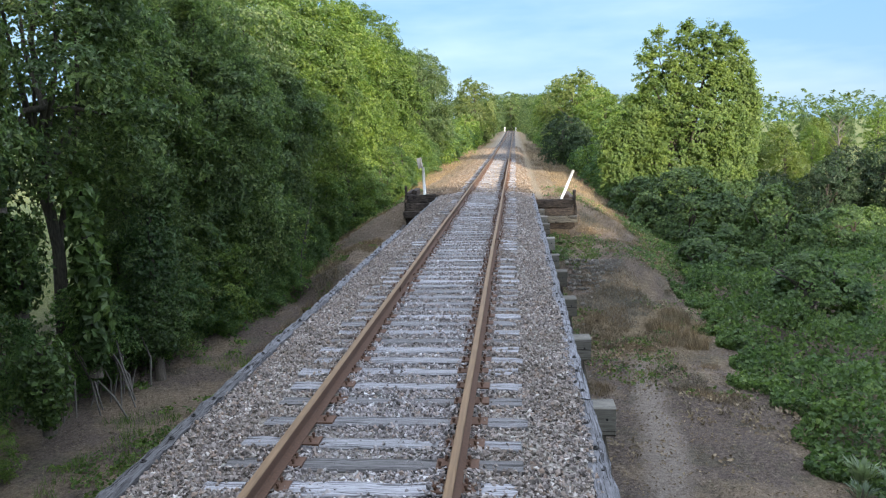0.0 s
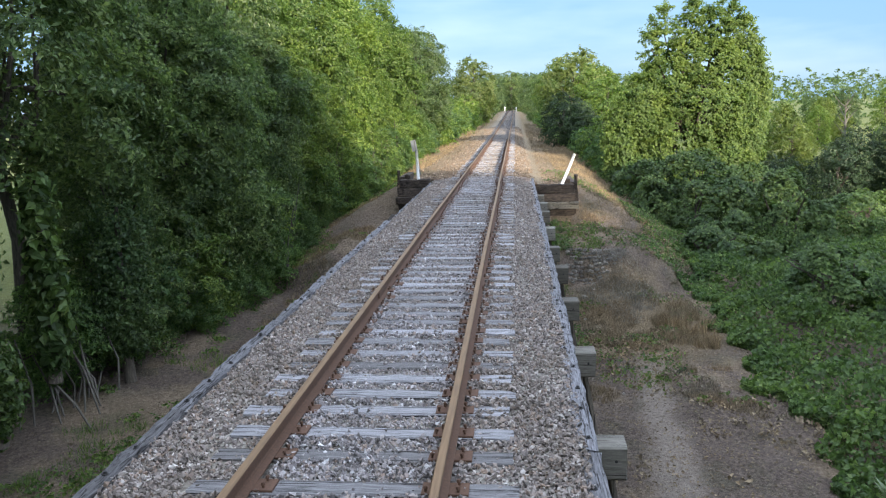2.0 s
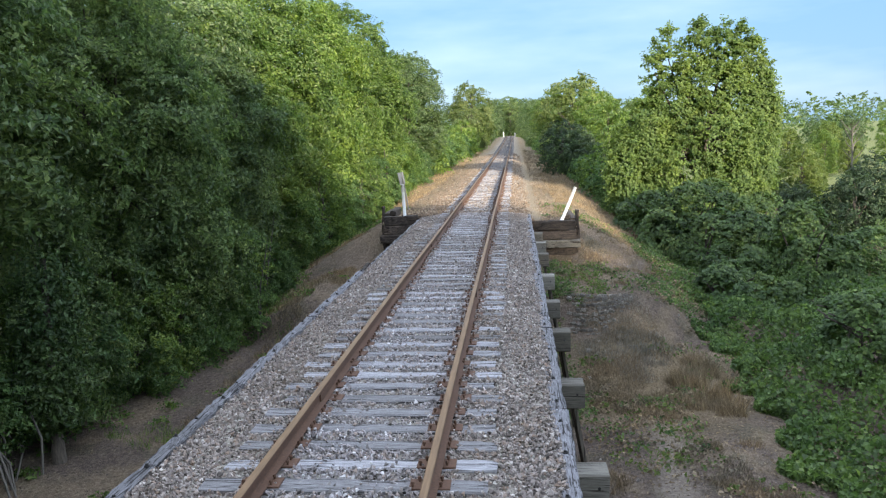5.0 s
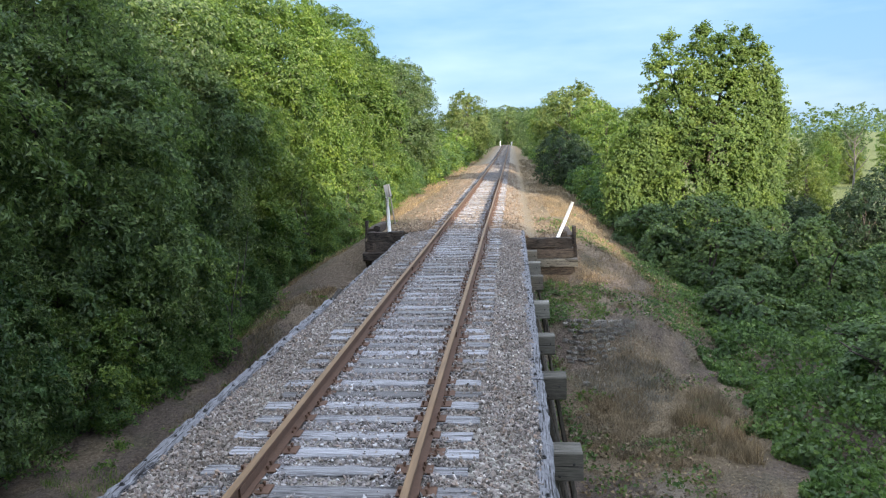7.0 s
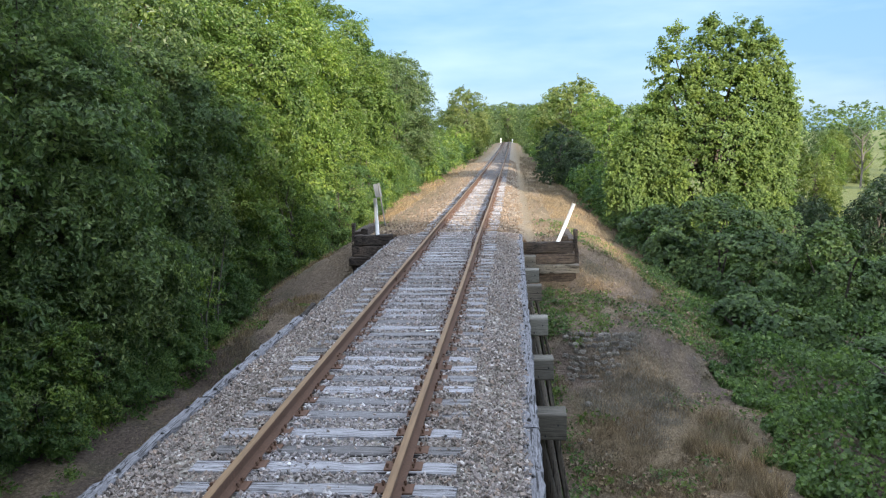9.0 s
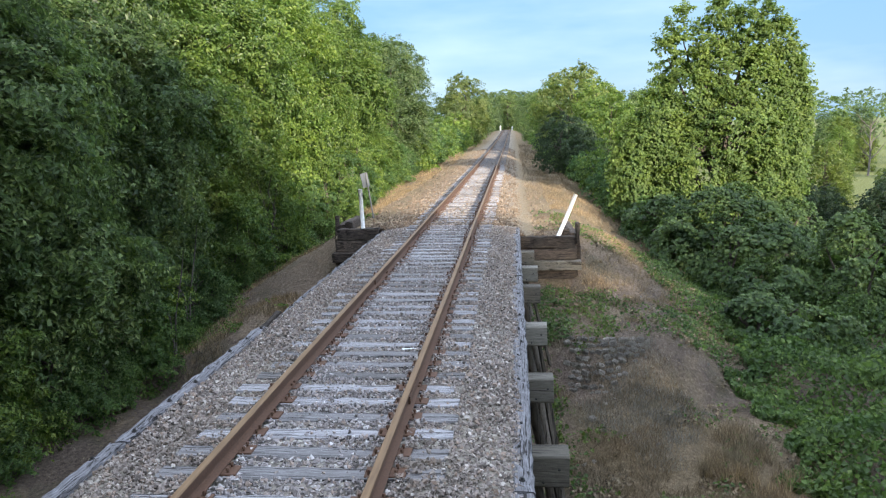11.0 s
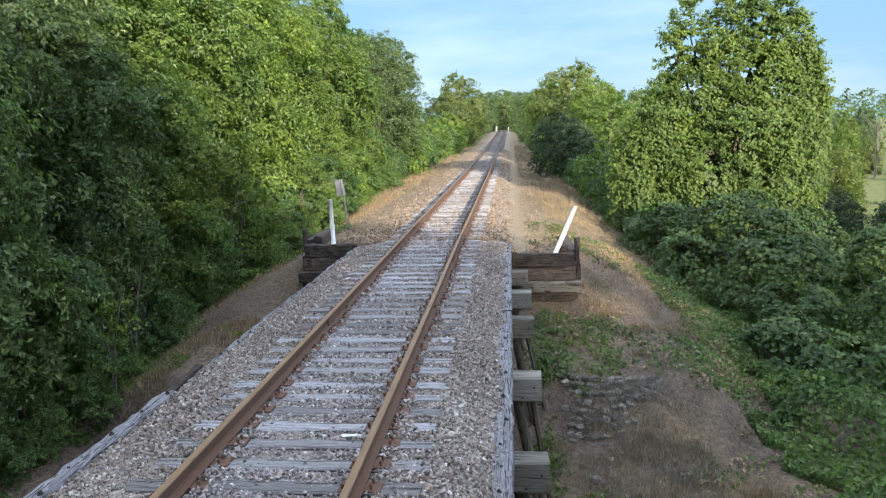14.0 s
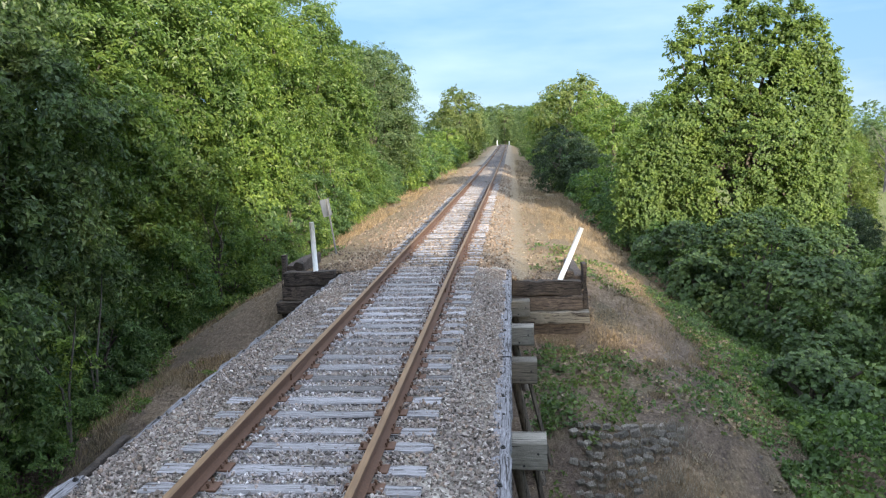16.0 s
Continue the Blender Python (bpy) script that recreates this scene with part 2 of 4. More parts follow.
def leaf_material(name, stops, gloss=0.45, trans=0.44):
    def build(n, l, p):
        g, info = n.new("ShaderNodeNewGeometry"), n.new("ShaderNodeObjectInfo")
        c = ramp(n, l, g.outputs["Random Per Island"], stops)
        tone = ramp(n, l, info.outputs["Random"], [(0, (0.8, 0.82, 0.85)), (1, (1.2, 1.15, 1.0))])
        c = mix(n, l, 1.0, c, tone, "MULTIPLY")
        patch = tex(n, l, 0.6, 3.0)
        c = mix(n, l, 1.0, c, ramp(n, l, patch, [(0.3, (0.72, 0.8, 0.85)), (0.7, (1.25, 1.15, 1.0))]), "MULTIPLY")
        l.new(c, p.inputs["Base Color"])
        p.inputs["Roughness"].default_value = gloss
        t, m = n.new("ShaderNodeBsdfTranslucent"), n.new("ShaderNodeMixShader")
        l.new(mix(n, l, 1.0, c, (1.18, 1.26, 0.7), "MULTIPLY"), t.inputs[0])
        m.inputs[0].default_value = trans
        l.new(p.outputs[0], m.inputs[1])
        l.new(t.outputs[0], m.inputs[2])
        l.new(m.outputs[0], n["Material Output"].inputs[0])
    return material(name, build)


LEAF = leaf_material("tree_leaf", [(0, (0.058, 0.092, 0.042)), (0.4, (0.108, 0.172, 0.075)), (0.8, (0.168, 0.25, 0.108)), (1, (0.27, 0.345, 0.175))], 0.42, 0.5)
LEAF_VINE = leaf_material("vine_leaf", [(0, (0.042, 0.077, 0.029)), (0.5, (0.082, 0.147, 0.052)), (0.9, (0.126, 0.21, 0.074)), (1, (0.195, 0.28, 0.11))], 0.52)
LEAF_BRIGHT = leaf_material("bright_leaf", [(0, (0.066, 0.12, 0.03)), (0.5, (0.125, 0.21, 0.048)), (1, (0.23, 0.32, 0.09))])
LEAF_HUNG = leaf_material("hanging_leaf", [(0, (0.075, 0.125, 0.034)), (0.5, (0.13, 0.205, 0.052)), (1, (0.20, 0.285, 0.088))], 0.6, 0.42)
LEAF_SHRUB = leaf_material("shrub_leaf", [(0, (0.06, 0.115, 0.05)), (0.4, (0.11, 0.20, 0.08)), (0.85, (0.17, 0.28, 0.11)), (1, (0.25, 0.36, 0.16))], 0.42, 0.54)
LEAF_YELLOW = leaf_material("yellowing_leaf", [(0, (0.085, 0.13, 0.032)), (0.6, (0.14, 0.20, 0.05)), (1, (0.22, 0.28, 0.09))])
LEAF_TAN = leaf_material("seeding_leaf", [(0, (0.10, 0.148, 0.042)), (0.5, (0.16, 0.216, 0.065)), (1, (0.25, 0.295, 0.115))])
LEAF_DARK = leaf_material("dark_shrub_leaf", [(0, (0.022, 0.045, 0.022)), (0.6, (0.045, 0.085, 0.04)), (1, (0.085, 0.135, 0.065))], 0.5, 0.25)
LEAF_SAGE = leaf_material("sage_leaf", [(0, (0.15, 0.20, 0.14)), (0.6, (0.22, 0.29, 0.20)), (1, (0.30, 0.37, 0.27))], 0.6, 0.25)
STRAW = leaf_material("dry_straw", [(0, (0.12, 0.092, 0.066)), (0.6, (0.25, 0.19, 0.132)), (1, (0.40, 0.32, 0.23))], 0.85, 0.06)
THATCH = leaf_material("grey_thatch", [(0, (0.17, 0.15, 0.13)), (0.6, (0.29, 0.26, 0.23)), (1, (0.42, 0.385, 0.345))], 0.9, 0.03)


def bark_build(n, l, p):
    a = tex(n, l, 6, 6.0, 0.7, (4, 4, 0.7))
    l.new(ramp(n, l, a, [(0.3, (0.04, 0.033, 0.027)), (0.7, (0.16, 0.135, 0.11))]), p.inputs["Base Color"])
    p.inputs["Roughness"].default_value = 0.95
    bump(n, l, p, a, 0.8, 0.03)


BARK = material("bark", bark_build)


WHITE = material("white_painted_post", paint_build((0.88, 0.90, 0.92), 0.5, 0.8))
SIGNBACK = material("bare_aluminium", paint_build((0.16, 0.17, 0.18), 0.6, 0.7))
GREYPOST = material("galvanised_post", paint_build((0.20, 0.20, 0.20), 0.6, 0.6))
PAPER = material("white_paper", paint_build((0.8, 0.85, 0.9), 0.7, 0.85))


# ---- mesh helpers ----
def mesh_of(name, verts, faces, mat, smooth=False):
    me = bpy.data.meshes.new(name)
    me.from_pydata([tuple(v) for v in verts], [], faces)
    for m in mat if isinstance(mat, (list, tuple)) else [mat]:
        me.materials.append(m)
    if smooth:
        me.polygons.foreach_set("use_smooth", [True] * len(me.polygons))
    me.update()
    return me


def part(name, me, parent=None, m=None, label=""):
    ob = new(name, me)
    if m is not None:
        ob.matrix_basis = m
    if parent is not None:
        ob.parent = parent
    return tagged(ob, label)


def thing(name, m, label, category, group=""):
    ob = new(name)
    ob.empty_display_size = 0.2
    ob.matrix_basis = m
    return tagged(ob, label, category, group)


def beam_mesh(name, sx, sy, sz, mat, rng, wear=0.012, cuts=6, axis=0, round_=0.015):
    """A sawn timber centred on its base, with chamfered worn edges, long along the given axis."""
    dims = [sx, sy, sz]
    long, (u, v) = axis, [a for a in range(3) if a != axis]
    ring = []
    for cu, cv, a, b in ((-1, -1, 0, 1), (-1, -1, 1, 0), (1, -1, -1, 0), (1, -1, 0, 1), (1, 1, 0, -1), (1, 1, -1, 0), (-1, 1, 1, 0), (-1, 1, 0, -1)):
        ring.append((cu * dims[u] / 2 + a * round_, cv * dims[v] / 2 + b * round_))
    verts, faces = [], []
    for i in range(cuts + 1):
        at = -dims[long] / 2 + dims[long] * i / cuts
        for a, b in ring:
            p = [0, 0, 0]
            p[long], p[u], p[v] = at + rng.uniform(-wear, wear) * (i in (0, cuts)), a + rng.uniform(-wear, wear), b + rng.uniform(-wear, wear)
            p[2] += sz / 2
            verts.append(p)
    for i in range(cuts):
        for k in range(8):
            a, b = i * 8 + k, i * 8 + (k + 1) % 8
            faces.append((a, b, b + 8, a + 8))
    faces += [tuple(range(8))[::-1], tuple(range(cuts * 8, cuts * 8 + 8))]
    return mesh_of(name, verts, faces, mat)


def tube_data(points, radii, sides=8):
    verts, faces = [], []
    pts = [Vector(p) for p in points]
    for i, (p, r) in enumerate(zip(pts, radii)):
        d = (pts[min(i + 1, len(pts) - 1)] - pts[max(i - 1, 0)]).normalized()
        s = d.cross(Vector((0.31, 0.95, 0.05))).normalized()
        t = d.cross(s)
        for k in range(sides):
            a = 2 * math.pi * k / sides
            verts.append(p + r * (math.cos(a) * s + math.sin(a) * t))
    for i in range(len(pts) - 1):
        for k in range(sides):
            a, b = i * sides + k, i * sides + (k + 1) % sides
            faces.append((a, b, b + sides, a + sides))
    faces.append(tuple(range(sides)))
    faces.append(tuple(range(len(verts) - sides, len(verts)))[::-1])
    return verts, faces


def joined(pieces):
    verts, faces = [], []
    for v, f in pieces:
        o = len(verts)
        verts += v
        faces += [tuple(i + o for i in q) for q in f]
    return verts, faces


def bulk_mesh(name, verts, quads, mat):
    """A mesh from numpy arrays: (n, 3) places and (m, k) faces."""
    me = bpy.data.meshes.new(name)
    k = quads.shape[1]
    me.vertices.add(len(verts))
    me.vertices.foreach_set("co", np.ascontiguousarray(verts, dtype=np.float32).ravel())
    me.loops.add(quads.size)
    me.loops.foreach_set("vertex_index", quads.astype(np.int32).ravel())
    me.polygons.add(len(quads))
    me.polygons.foreach_set("loop_start", np.arange(0, quads.size, k, dtype=np.int32))
    me.materials.append(mat)
    me.update(calc_edges=True)
    me.polygons.foreach_set("use_smooth", np.zeros(len(quads), dtype=bool))
    return me


def unit(a):
    return a / (np.linalg.norm(a, axis=-1, keepdims=True) + 1e-9)


def leaf_mesh(name, at, facing, size, mat, rs, slim=0.55):
    """One folded, pointed blade a place: at (n, 3), facing (n, 3), size (n,)."""
    n = len(at)
    facing = unit(facing)
    side = unit(np.cross(facing, rs.normal(size=(n, 3))))
    down = np.cross(facing, side)
    down = np.where((down[:, 2] > 0)[:, None] & (rs.rand(n) < 0.75)[:, None], -down, down)
    side = np.cross(down, facing)
    s = size[:, None]
    w = slim * (0.8 + 0.4 * rs.rand(n))[:, None]
    fold = 0.16 * s * facing
    v = np.empty((n, 4, 3))
    v[:, 0] = at - 0.5 * s * down
    v[:, 1] = at + 0.5 * w * s * side - 0.08 * s * down + fold
    v[:, 2] = at + 0.55 * s * down - 0.10 * s * facing
    v[:, 3] = at - 0.5 * w * s * side - 0.08 * s * down + fold
    i = np.arange(n)[:, None] * 4
    tris = np.concatenate([i + [0, 1, 2], i + [0, 2, 3]])
    return bulk_mesh(name, v.reshape(-1, 3), tris, mat)


def lobed(lobes, boughs, leaves, rs, size=0.55, shell=0.25, droop=0.4):
    """Leaves in drooping fan-shaped sprays on the outside of overlapping lobes (x, y, z, rx, ry, rz): places and outward ways."""
    L = np.array(lobes, float)
    weight = L[:, 3] * np.minimum(L[:, 5], 3.0 * L[:, 3])
    pick = rs.choice(len(L), boughs * 3, p=weight / weight.sum())
    d = unit(rs.normal(size=(len(pick), 3)))
    lump = 1 + 0.15 * np.sin(5.1 * d[:, 0] + pick * 1.7) * np.sin(4.3 * d[:, 1] + pick) + 0.10 * np.sin(9 * d[:, 2] + 2.3 * pick)
    c = L[pick, :3] + d * (lump * (1 - shell * rs.rand(len(pick)) ** 1.8))[:, None] * L[pick, 3:]
    deep = np.linalg.norm((c[:, None] - L[None, :, :3]) / L[None, :, 3:], axis=2).min(1)
    keep = np.argsort(-deep + 0.22 * rs.rand(len(deep)))[:boughs]
    c, d = c[keep], d[keep]
    k, n = max(1, leaves // boughs), len(c)
    up = np.array([0, 0, 1.0])
    reach = size * 1.6 * (0.6 + 0.75 * rs.rand(n, 1, 1))
    way = unit(d * np.array([1, 1, 0.7]) + rs.normal(size=(n, 3)) * 0.45 + np.array([0, 0, 0.05]))
    side = unit(np.cross(way, up) + rs.normal(size=(n, 3)) * 0.2)
    u, v = rs.rand(n, k, 1), rs.uniform(-1, 1, (n, k, 1))
    at = c[:, None] + way[:, None] * reach * (u - 0.4) + side[:, None] * reach * 0.55 * v * (1 - 0.65 * u) - up * droop * reach * (u * u + 0.35 * v * v)
    at = at + rs.normal(size=at.shape) * 0.07 * reach
    facing = up * 0.5 + d[:, None] * 0.75 + side[:, None] * v * 0.4 + rs.normal(size=at.shape) * 0.33
    at, facing = at.reshape(-1, 3), facing.reshape(-1, 3)
    return at, facing


def tree_thing(name, height, lobes, leaf, nleaf, mat, seed, label, category="tree", trunk=0.22, lean=0.6, slim=0.55, spread=0.55, twig=45, droop=0.4):
    """A tapered trunk with limbs towards its lobes, and a crown of single leaves in sprays."""
    rs, rng = np.random.RandomState(seed), random.Random(seed)
    ob = thing(name, Matrix(), label, category)
    top = height * 0.86
    bend = [(lean * rng.uniform(-1, 1) * (i / 6) ** 1.5, lean * rng.uniform(-1, 1) * (i / 6) ** 1.5, top * i / 6 - 0.3 * (i == 0)) for i in range(7)]
    pieces = [tube_data(bend, [trunk * (1.35 if i == 0 else 1 - 0.13 * i) for i in range(7)], 9)]
    for lobe in lobes:
        k = rng.randint(1, 4)
        a, b = Vector(bend[k]), Vector(lobe[:3])
        mid = a.lerp(b, 0.5) + Vector((rng.uniform(-.3, .3), rng.uniform(-.3, .3), rng.uniform(0, .4)))
        pieces.append(tube_data([a, a.lerp(mid, 0.6), mid, b], [trunk * 0.5, trunk * 0.4, trunk * 0.28, trunk * 0.1], 6))
    part("trunk", mesh_of("trunk", *joined(pieces), BARK, True), ob)
    at, facing = lobed(lobes, nleaf // twig, nleaf, rs, spread, droop=droop)
    size = leaf * (0.65 + 0.7 * rs.rand(len(at)))
    part("crown", leaf_mesh("crown", at, facing, size, mat, rs, slim), ob)
    return ob


# ---- the lie of the land ----
def rail_z(y):
    """Height of the rail heads along the line: level on the trestle, rising gently far off."""
    s = max(0.0, y - 60)
    return 1.5 * min(1.0, s / 160) ** 1.6 - max(0.0, y - 225) * 0.02


def land(x, y):
    base = -4.15 + 0.18 * math.sin(x * 0.31 + 1.0) * math.sin(y * 0.23) + 0.02 * max(0.0, abs(x) - 9) * (1 if x > 0 else 0.4)
    if abs(x) > 14:
        base = min(base, -3.7 + 0.25 * math.sin(x * 0.02) + 0.2 * math.cos(y * 0.03))
    crest = rail_z(y) - 0.62
    brow = 3.8 + 1.5 * min(1.0, max(0.0, (y - 36) / 18))
    flank = crest - 0.1 * max(0.0, min(abs(x), brow) - 3.2) - 0.56 * max(0.0, abs(x) - brow)
    away = math.hypot(max(0.0, abs(x) - 4.0), max(0.0, 27.05 - y))
    toe = -1.98 - 0.125 * min(away, 4.5) - 0.8 * min(1.1, max(0.0, away - 4.5)) - 0.25 * max(0.0, away - 5.6) - 0.45 * max(0.0, abs(x) - 5.5)
    t = (y - 27.05) / 0.3 if abs(x) < 3.9 else (y - 26.0) / 2.8
    t = min(1.0, max(0.0, t))
    bank = toe + (flank - toe) * t * t * (3 - 2 * t)
    if y < -12:
        bank = max(bank, crest - 0.6 * math.hypot(max(0.0, abs(x) - 3.5), max(0.0, y + 17)))
    rough = 0.07 * math.sin(2.3 * x + 0.7 * y) * math.sin(1.9 * y - 0.4 * x)
    return max(base, bank) + rough * (1 if abs(x) > 2.6 else 0)


def steps(edges):
    out = []
    for (a, b), s in edges:
        n = max(1, round((b - a) / s))
        out += [a + (b - a) * i / n for i in range(n)]
    return out + [edges[-1][0][1]]


gx = steps([((-1600, -300), 260), ((-300, -60), 40), ((-60, -16), 4), ((-16, 16), 0.5), ((16, 60), 4), ((60, 300), 40), ((300, 1600), 260)])
gy = steps([((-400, -60), 60), ((-60, -10), 5), ((-10, 60), 0.5), ((60, 260), 4), ((260, 2400), 200)])
gv = [(x, y, land(x, y)) for y in gy for x in gx]
gf = [(j * len(gx) + i, j * len(gx) + i + 1, (j + 1) * len(gx) + i + 1, (j + 1) * len(gx) + i) for j in range(len(gy) - 1) for i in range(len(gx) - 1)]
ground = tagged(new("ground", mesh_of("ground", gv, gf, GROUND, True)), "bare brown soil with dry grass and weeds", "ground", kind="structure")

# ---- trestle deck and ballast ----
rng = random.Random(5)
X_L, X_R, Y_A, Y_B = -2.2, 2.07, -16.0, 27.0


def bed_z(x):
    """The ballast's surface: level with the ties' tops, falling to the curbs."""
    return -0.20 - 0.12 * max(0.0, abs(x) - 1.25) / 0.8


def bank_bed(x):
    """The ballast's profile on the embankment, which lies lower to the right."""
    fall = 0.40 if x > 0 else 0.10
    return -0.205 - min(0.38, fall * max(0.0, abs(x) - 1.35)) - 0.25 * max(0.0, abs(x) - 3.1)


def strip(name, ys, xs, z, mat, label, category, narrow=None):
    v = [(x * (narrow(y) if narrow else 1), y, z(x, y)) for y in ys for x in xs]
    f = [(j * len(xs) + i, j * len(xs) + i + 1, (j + 1) * len(xs) + i + 1, (j + 1) * len(xs) + i) for j in range(len(ys) - 1) for i in range(len(xs) - 1)]
    return tagged(new(name, mesh_of(name, v, f, mat, True)), label, category, kind="structure")


bed_xs = [-2.05, -1.7, -1.25, -0.8, -0.4, 0, 0.4, 0.8, 1.25, 1.6, 1.92]
strip("ballast_bed", [Y_A + 0.5 * i for i in range(int((Y_B + 1 - Y_A) / 0.5))], bed_xs, lambda x, y: bed_z(x) - 0.02, BED, "bed of grey crushed stone on the trestle deck", "ballast")
strip("ballast_bed", [27.12 + 1.5 * i for i in range(140)], [-3.6, -3.2, -2.6, -2.0, -1.3, -0.7, 0, 0.7, 1.3, 2.0, 2.6, 3.2, 3.6],
      lambda x, y: rail_z(y) + bank_bed(x) - 0.02, BANK_BED, "crushed stone ballast on the embankment", "ballast", lambda y: 1 + 0.02 * math.sin(0.9 * y))

deck = thing("bridge_deck", Matrix(), "dark timber trestle deck under the ballast", "bridge deck")
for k, x in enumerate((-1.75, -1.3, -0.85, 0.85, 1.3, 1.75)):
    part("stringer", beam_mesh("stringer", 0.24, Y_B - Y_A, 0.34, DARK_WOOD, rng, 0.004, 20, 1), deck, pose(x, (Y_A + Y_B) / 2, -0.955))
part("floor_planks", beam_mesh("floor_planks", 4.1, Y_B - Y_A, 0.1, DARK_WOOD, rng, 0.004, 20, 1), deck, pose(-0.06, (Y_A + Y_B) / 2, -0.6))


def chip_variant(rs):
    """A broken chip of stone with eight faces: two skewed ends and a flattened waist."""
    c = np.array([(1, 0, 0), (-1, 0, 0), (0, 1, 0), (0, -1, 0), (0, 0, 1), (0, 0, -1)], float)
    return c * (0.85 + 0.4 * rs.rand(6, 1)) * np.array([1.15, 0.95, 0.75]) + 0.28 * rs.normal(size=(6, 3))


def rock_variant(rs):
    c = np.array([(x, y, z) for x in (-1, 1) for y in (-1, 1) for z in (-1, 1)], float)
    return c * (0.55 + 0.45 * rs.rand(8, 3)) * np.array([1.0, 0.8, 0.62])


OCTA = np.array([(0, 2, 4), (2, 1, 4), (1, 3, 4), (3, 0, 4), (2, 0, 5), (1, 2, 5), (3, 1, 5), (0, 3, 5)])
CUBE = np.array([(0, 1, 3, 2), (4, 6, 7, 5), (0, 4, 5, 1), (2, 3, 7, 6), (0, 2, 6, 4), (1, 5, 7, 3)])


def stones(name, n, place, size, seed, mat):
    """n broken stones; place(rs, n) gives (n, 3)."""
    rs = np.random.RandomState(seed)
    shapes = np.stack([chip_variant(rs) for _ in range(32)])
    at = place(rs, n)
    q = unit(rs.normal(size=(n, 4)))
    w, x, y, z = q.T
    turn = np.stack([np.stack([1 - 2 * (y * y + z * z), 2 * (x * y - z * w), 2 * (x * z + y * w)], -1),
                     np.stack([2 * (x * y + z * w), 1 - 2 * (x * x + z * z), 2 * (y * z - x * w)], -1),
                     np.stack([2 * (x * z - y * w), 2 * (y * z + x * w), 1 - 2 * (x * x + y * y)], -1)], 1)
    s = size * (0.5 + 1.2 * rs.rand(n) ** 1.8)
    v = np.einsum("nij,nkj->nki", turn, shapes[rs.randint(32, size=n)]) * s[:, None, None] + at[:, None]
    f = (np.arange(n)[:, None, None] * 6 + OCTA).reshape(-1, 3)
    ob = new(name, bulk_mesh(name, v.reshape(-1, 3), f, mat))
    return tagged(ob, "loose grey and tan crushed stones of the track bed", "ballast", kind="stuff")


TIE_Y = [-0.91, -0.48, -0.03, 0.48, 1.06, 1.52]
TIE_Y = [-0.91 - 0.455 * i for i in range(33, 0, -1)] + TIE_Y + [2.03 + 0.446 * i for i in range(13)] + [7.83, 8.31, 8.77, 9.18, 9.62, 10.18, 10.62, 11.07, 11.51]
TIE_Y += [11.51 + 0.452 * i for i in range(1, 6)] + [14.22, 14.65, 15.1, 15.51, 16.03, 16.47, 16.96]
while TIE_Y[-1] < 110:
    TIE_Y.append(TIE_Y[-1] + 0.46 + rng.uniform(-0.03, 0.03))
tie_rows = np.array(TIE_Y)


def on_deck(rs, n):
    x, y = rs.uniform(-2.05, 1.95, n * 3), -4.2 + 31.2 * rs.rand(n * 3) ** 1.35
    gap = np.abs(y[:, None] - tie_rows[None, :]).min(1)
    keep = (np.abs(x) > 1.30) | (gap > 0.10) | (rs.rand(n * 3) < 0.10 + 0.35 * (np.sin(7.3 * y + 2.1 * x) * np.sin(3.3 * x + y) > 0.55))
    keep &= (np.abs(np.abs(x) - 0.7525) > 0.085)
    x, y = x[keep][:n], y[keep][:n]
    z = -0.205 - 0.12 * np.maximum(0, np.abs(x) - 1.25) / 0.8 + rs.normal(0, 0.012, len(x)) + 0.014 * np.sin(3.1 * x + 1.7 * y)
    z += np.where((np.abs(np.abs(x) - 0.7525) < 0.25), 0.015, 0)
    return np.stack([x, y, z], 1)


def on_bank(rs, n):
    y = 27.15 + 72 * rs.rand(n) ** 1.9
    x = np.clip(rs.normal(0, 1.7, n), -3.6, 3.6) * (1 - 0.1 * np.clip((y - 30) / 18, 0, 1))
    z = np.array([bank_bed(v) + rail_z(w) for v, w in zip(x, y)]) + rs.normal(0, 0.012, n)
    gap = np.abs(y[:, None] - tie_rows[None, :]).min(1)
    z -= np.where((np.abs(x) < 1.3) & (gap < 0.11), 0.06, 0)
    return np.stack([x, y, z], 1)


stones("ballast_stones", 150000, on_deck, 0.0165, 3, STONE)
stones("ballast_stones", 34000, on_bank, 0.027, 4, EARTH_STONE)


# ---- ties, plates, spikes ----
PLATE = beam_mesh("tie_plate", 0.36, 0.19, 0.02, RUST, random.Random(2), 0.001, 2, 0, 0.004)
SPIKE = mesh_of("spike", *joined([tube_data([(0, 0, 0), (0, 0, 0.035)], [0.011, 0.011], 6), tube_data([(0, 0, 0.03), (0.004, 0, 0.05)], [0.02, 0.014], 6)]), RUST)
tie_makes = []
for k in range(7):
    tr = random.Random(40 + k)
    t_ob = thing("railway_tie", Matrix(), "weathered grey split wooden railway tie in ballast", "railway tie", "ties of the track")
    part("timber", beam_mesh("timber", 2.56, 0.205 + 0.03 * tr.random(), 0.17, TIE_WOOD, tr, 0.008, 14, 0, 0.012), t_ob, pose(0.03 * tr.uniform(-1, 1), 0, -0.355))
    for sx in (-0.7525, 0.7525):
        p_ob = part("tie_plate", PLATE, t_ob, pose(sx, 0, -0.188))
        for dx, dy in ((-0.1, 0.05), (0.1, -0.05), (0.1, 0.06), (-0.15, -0.05)):
            part("spike", SPIKE, p_ob, pose(dx, dy, 0.015, 0, 0, 180 if dx > 0 else 0))
    tie_makes.append(t_ob)
far_ties = []
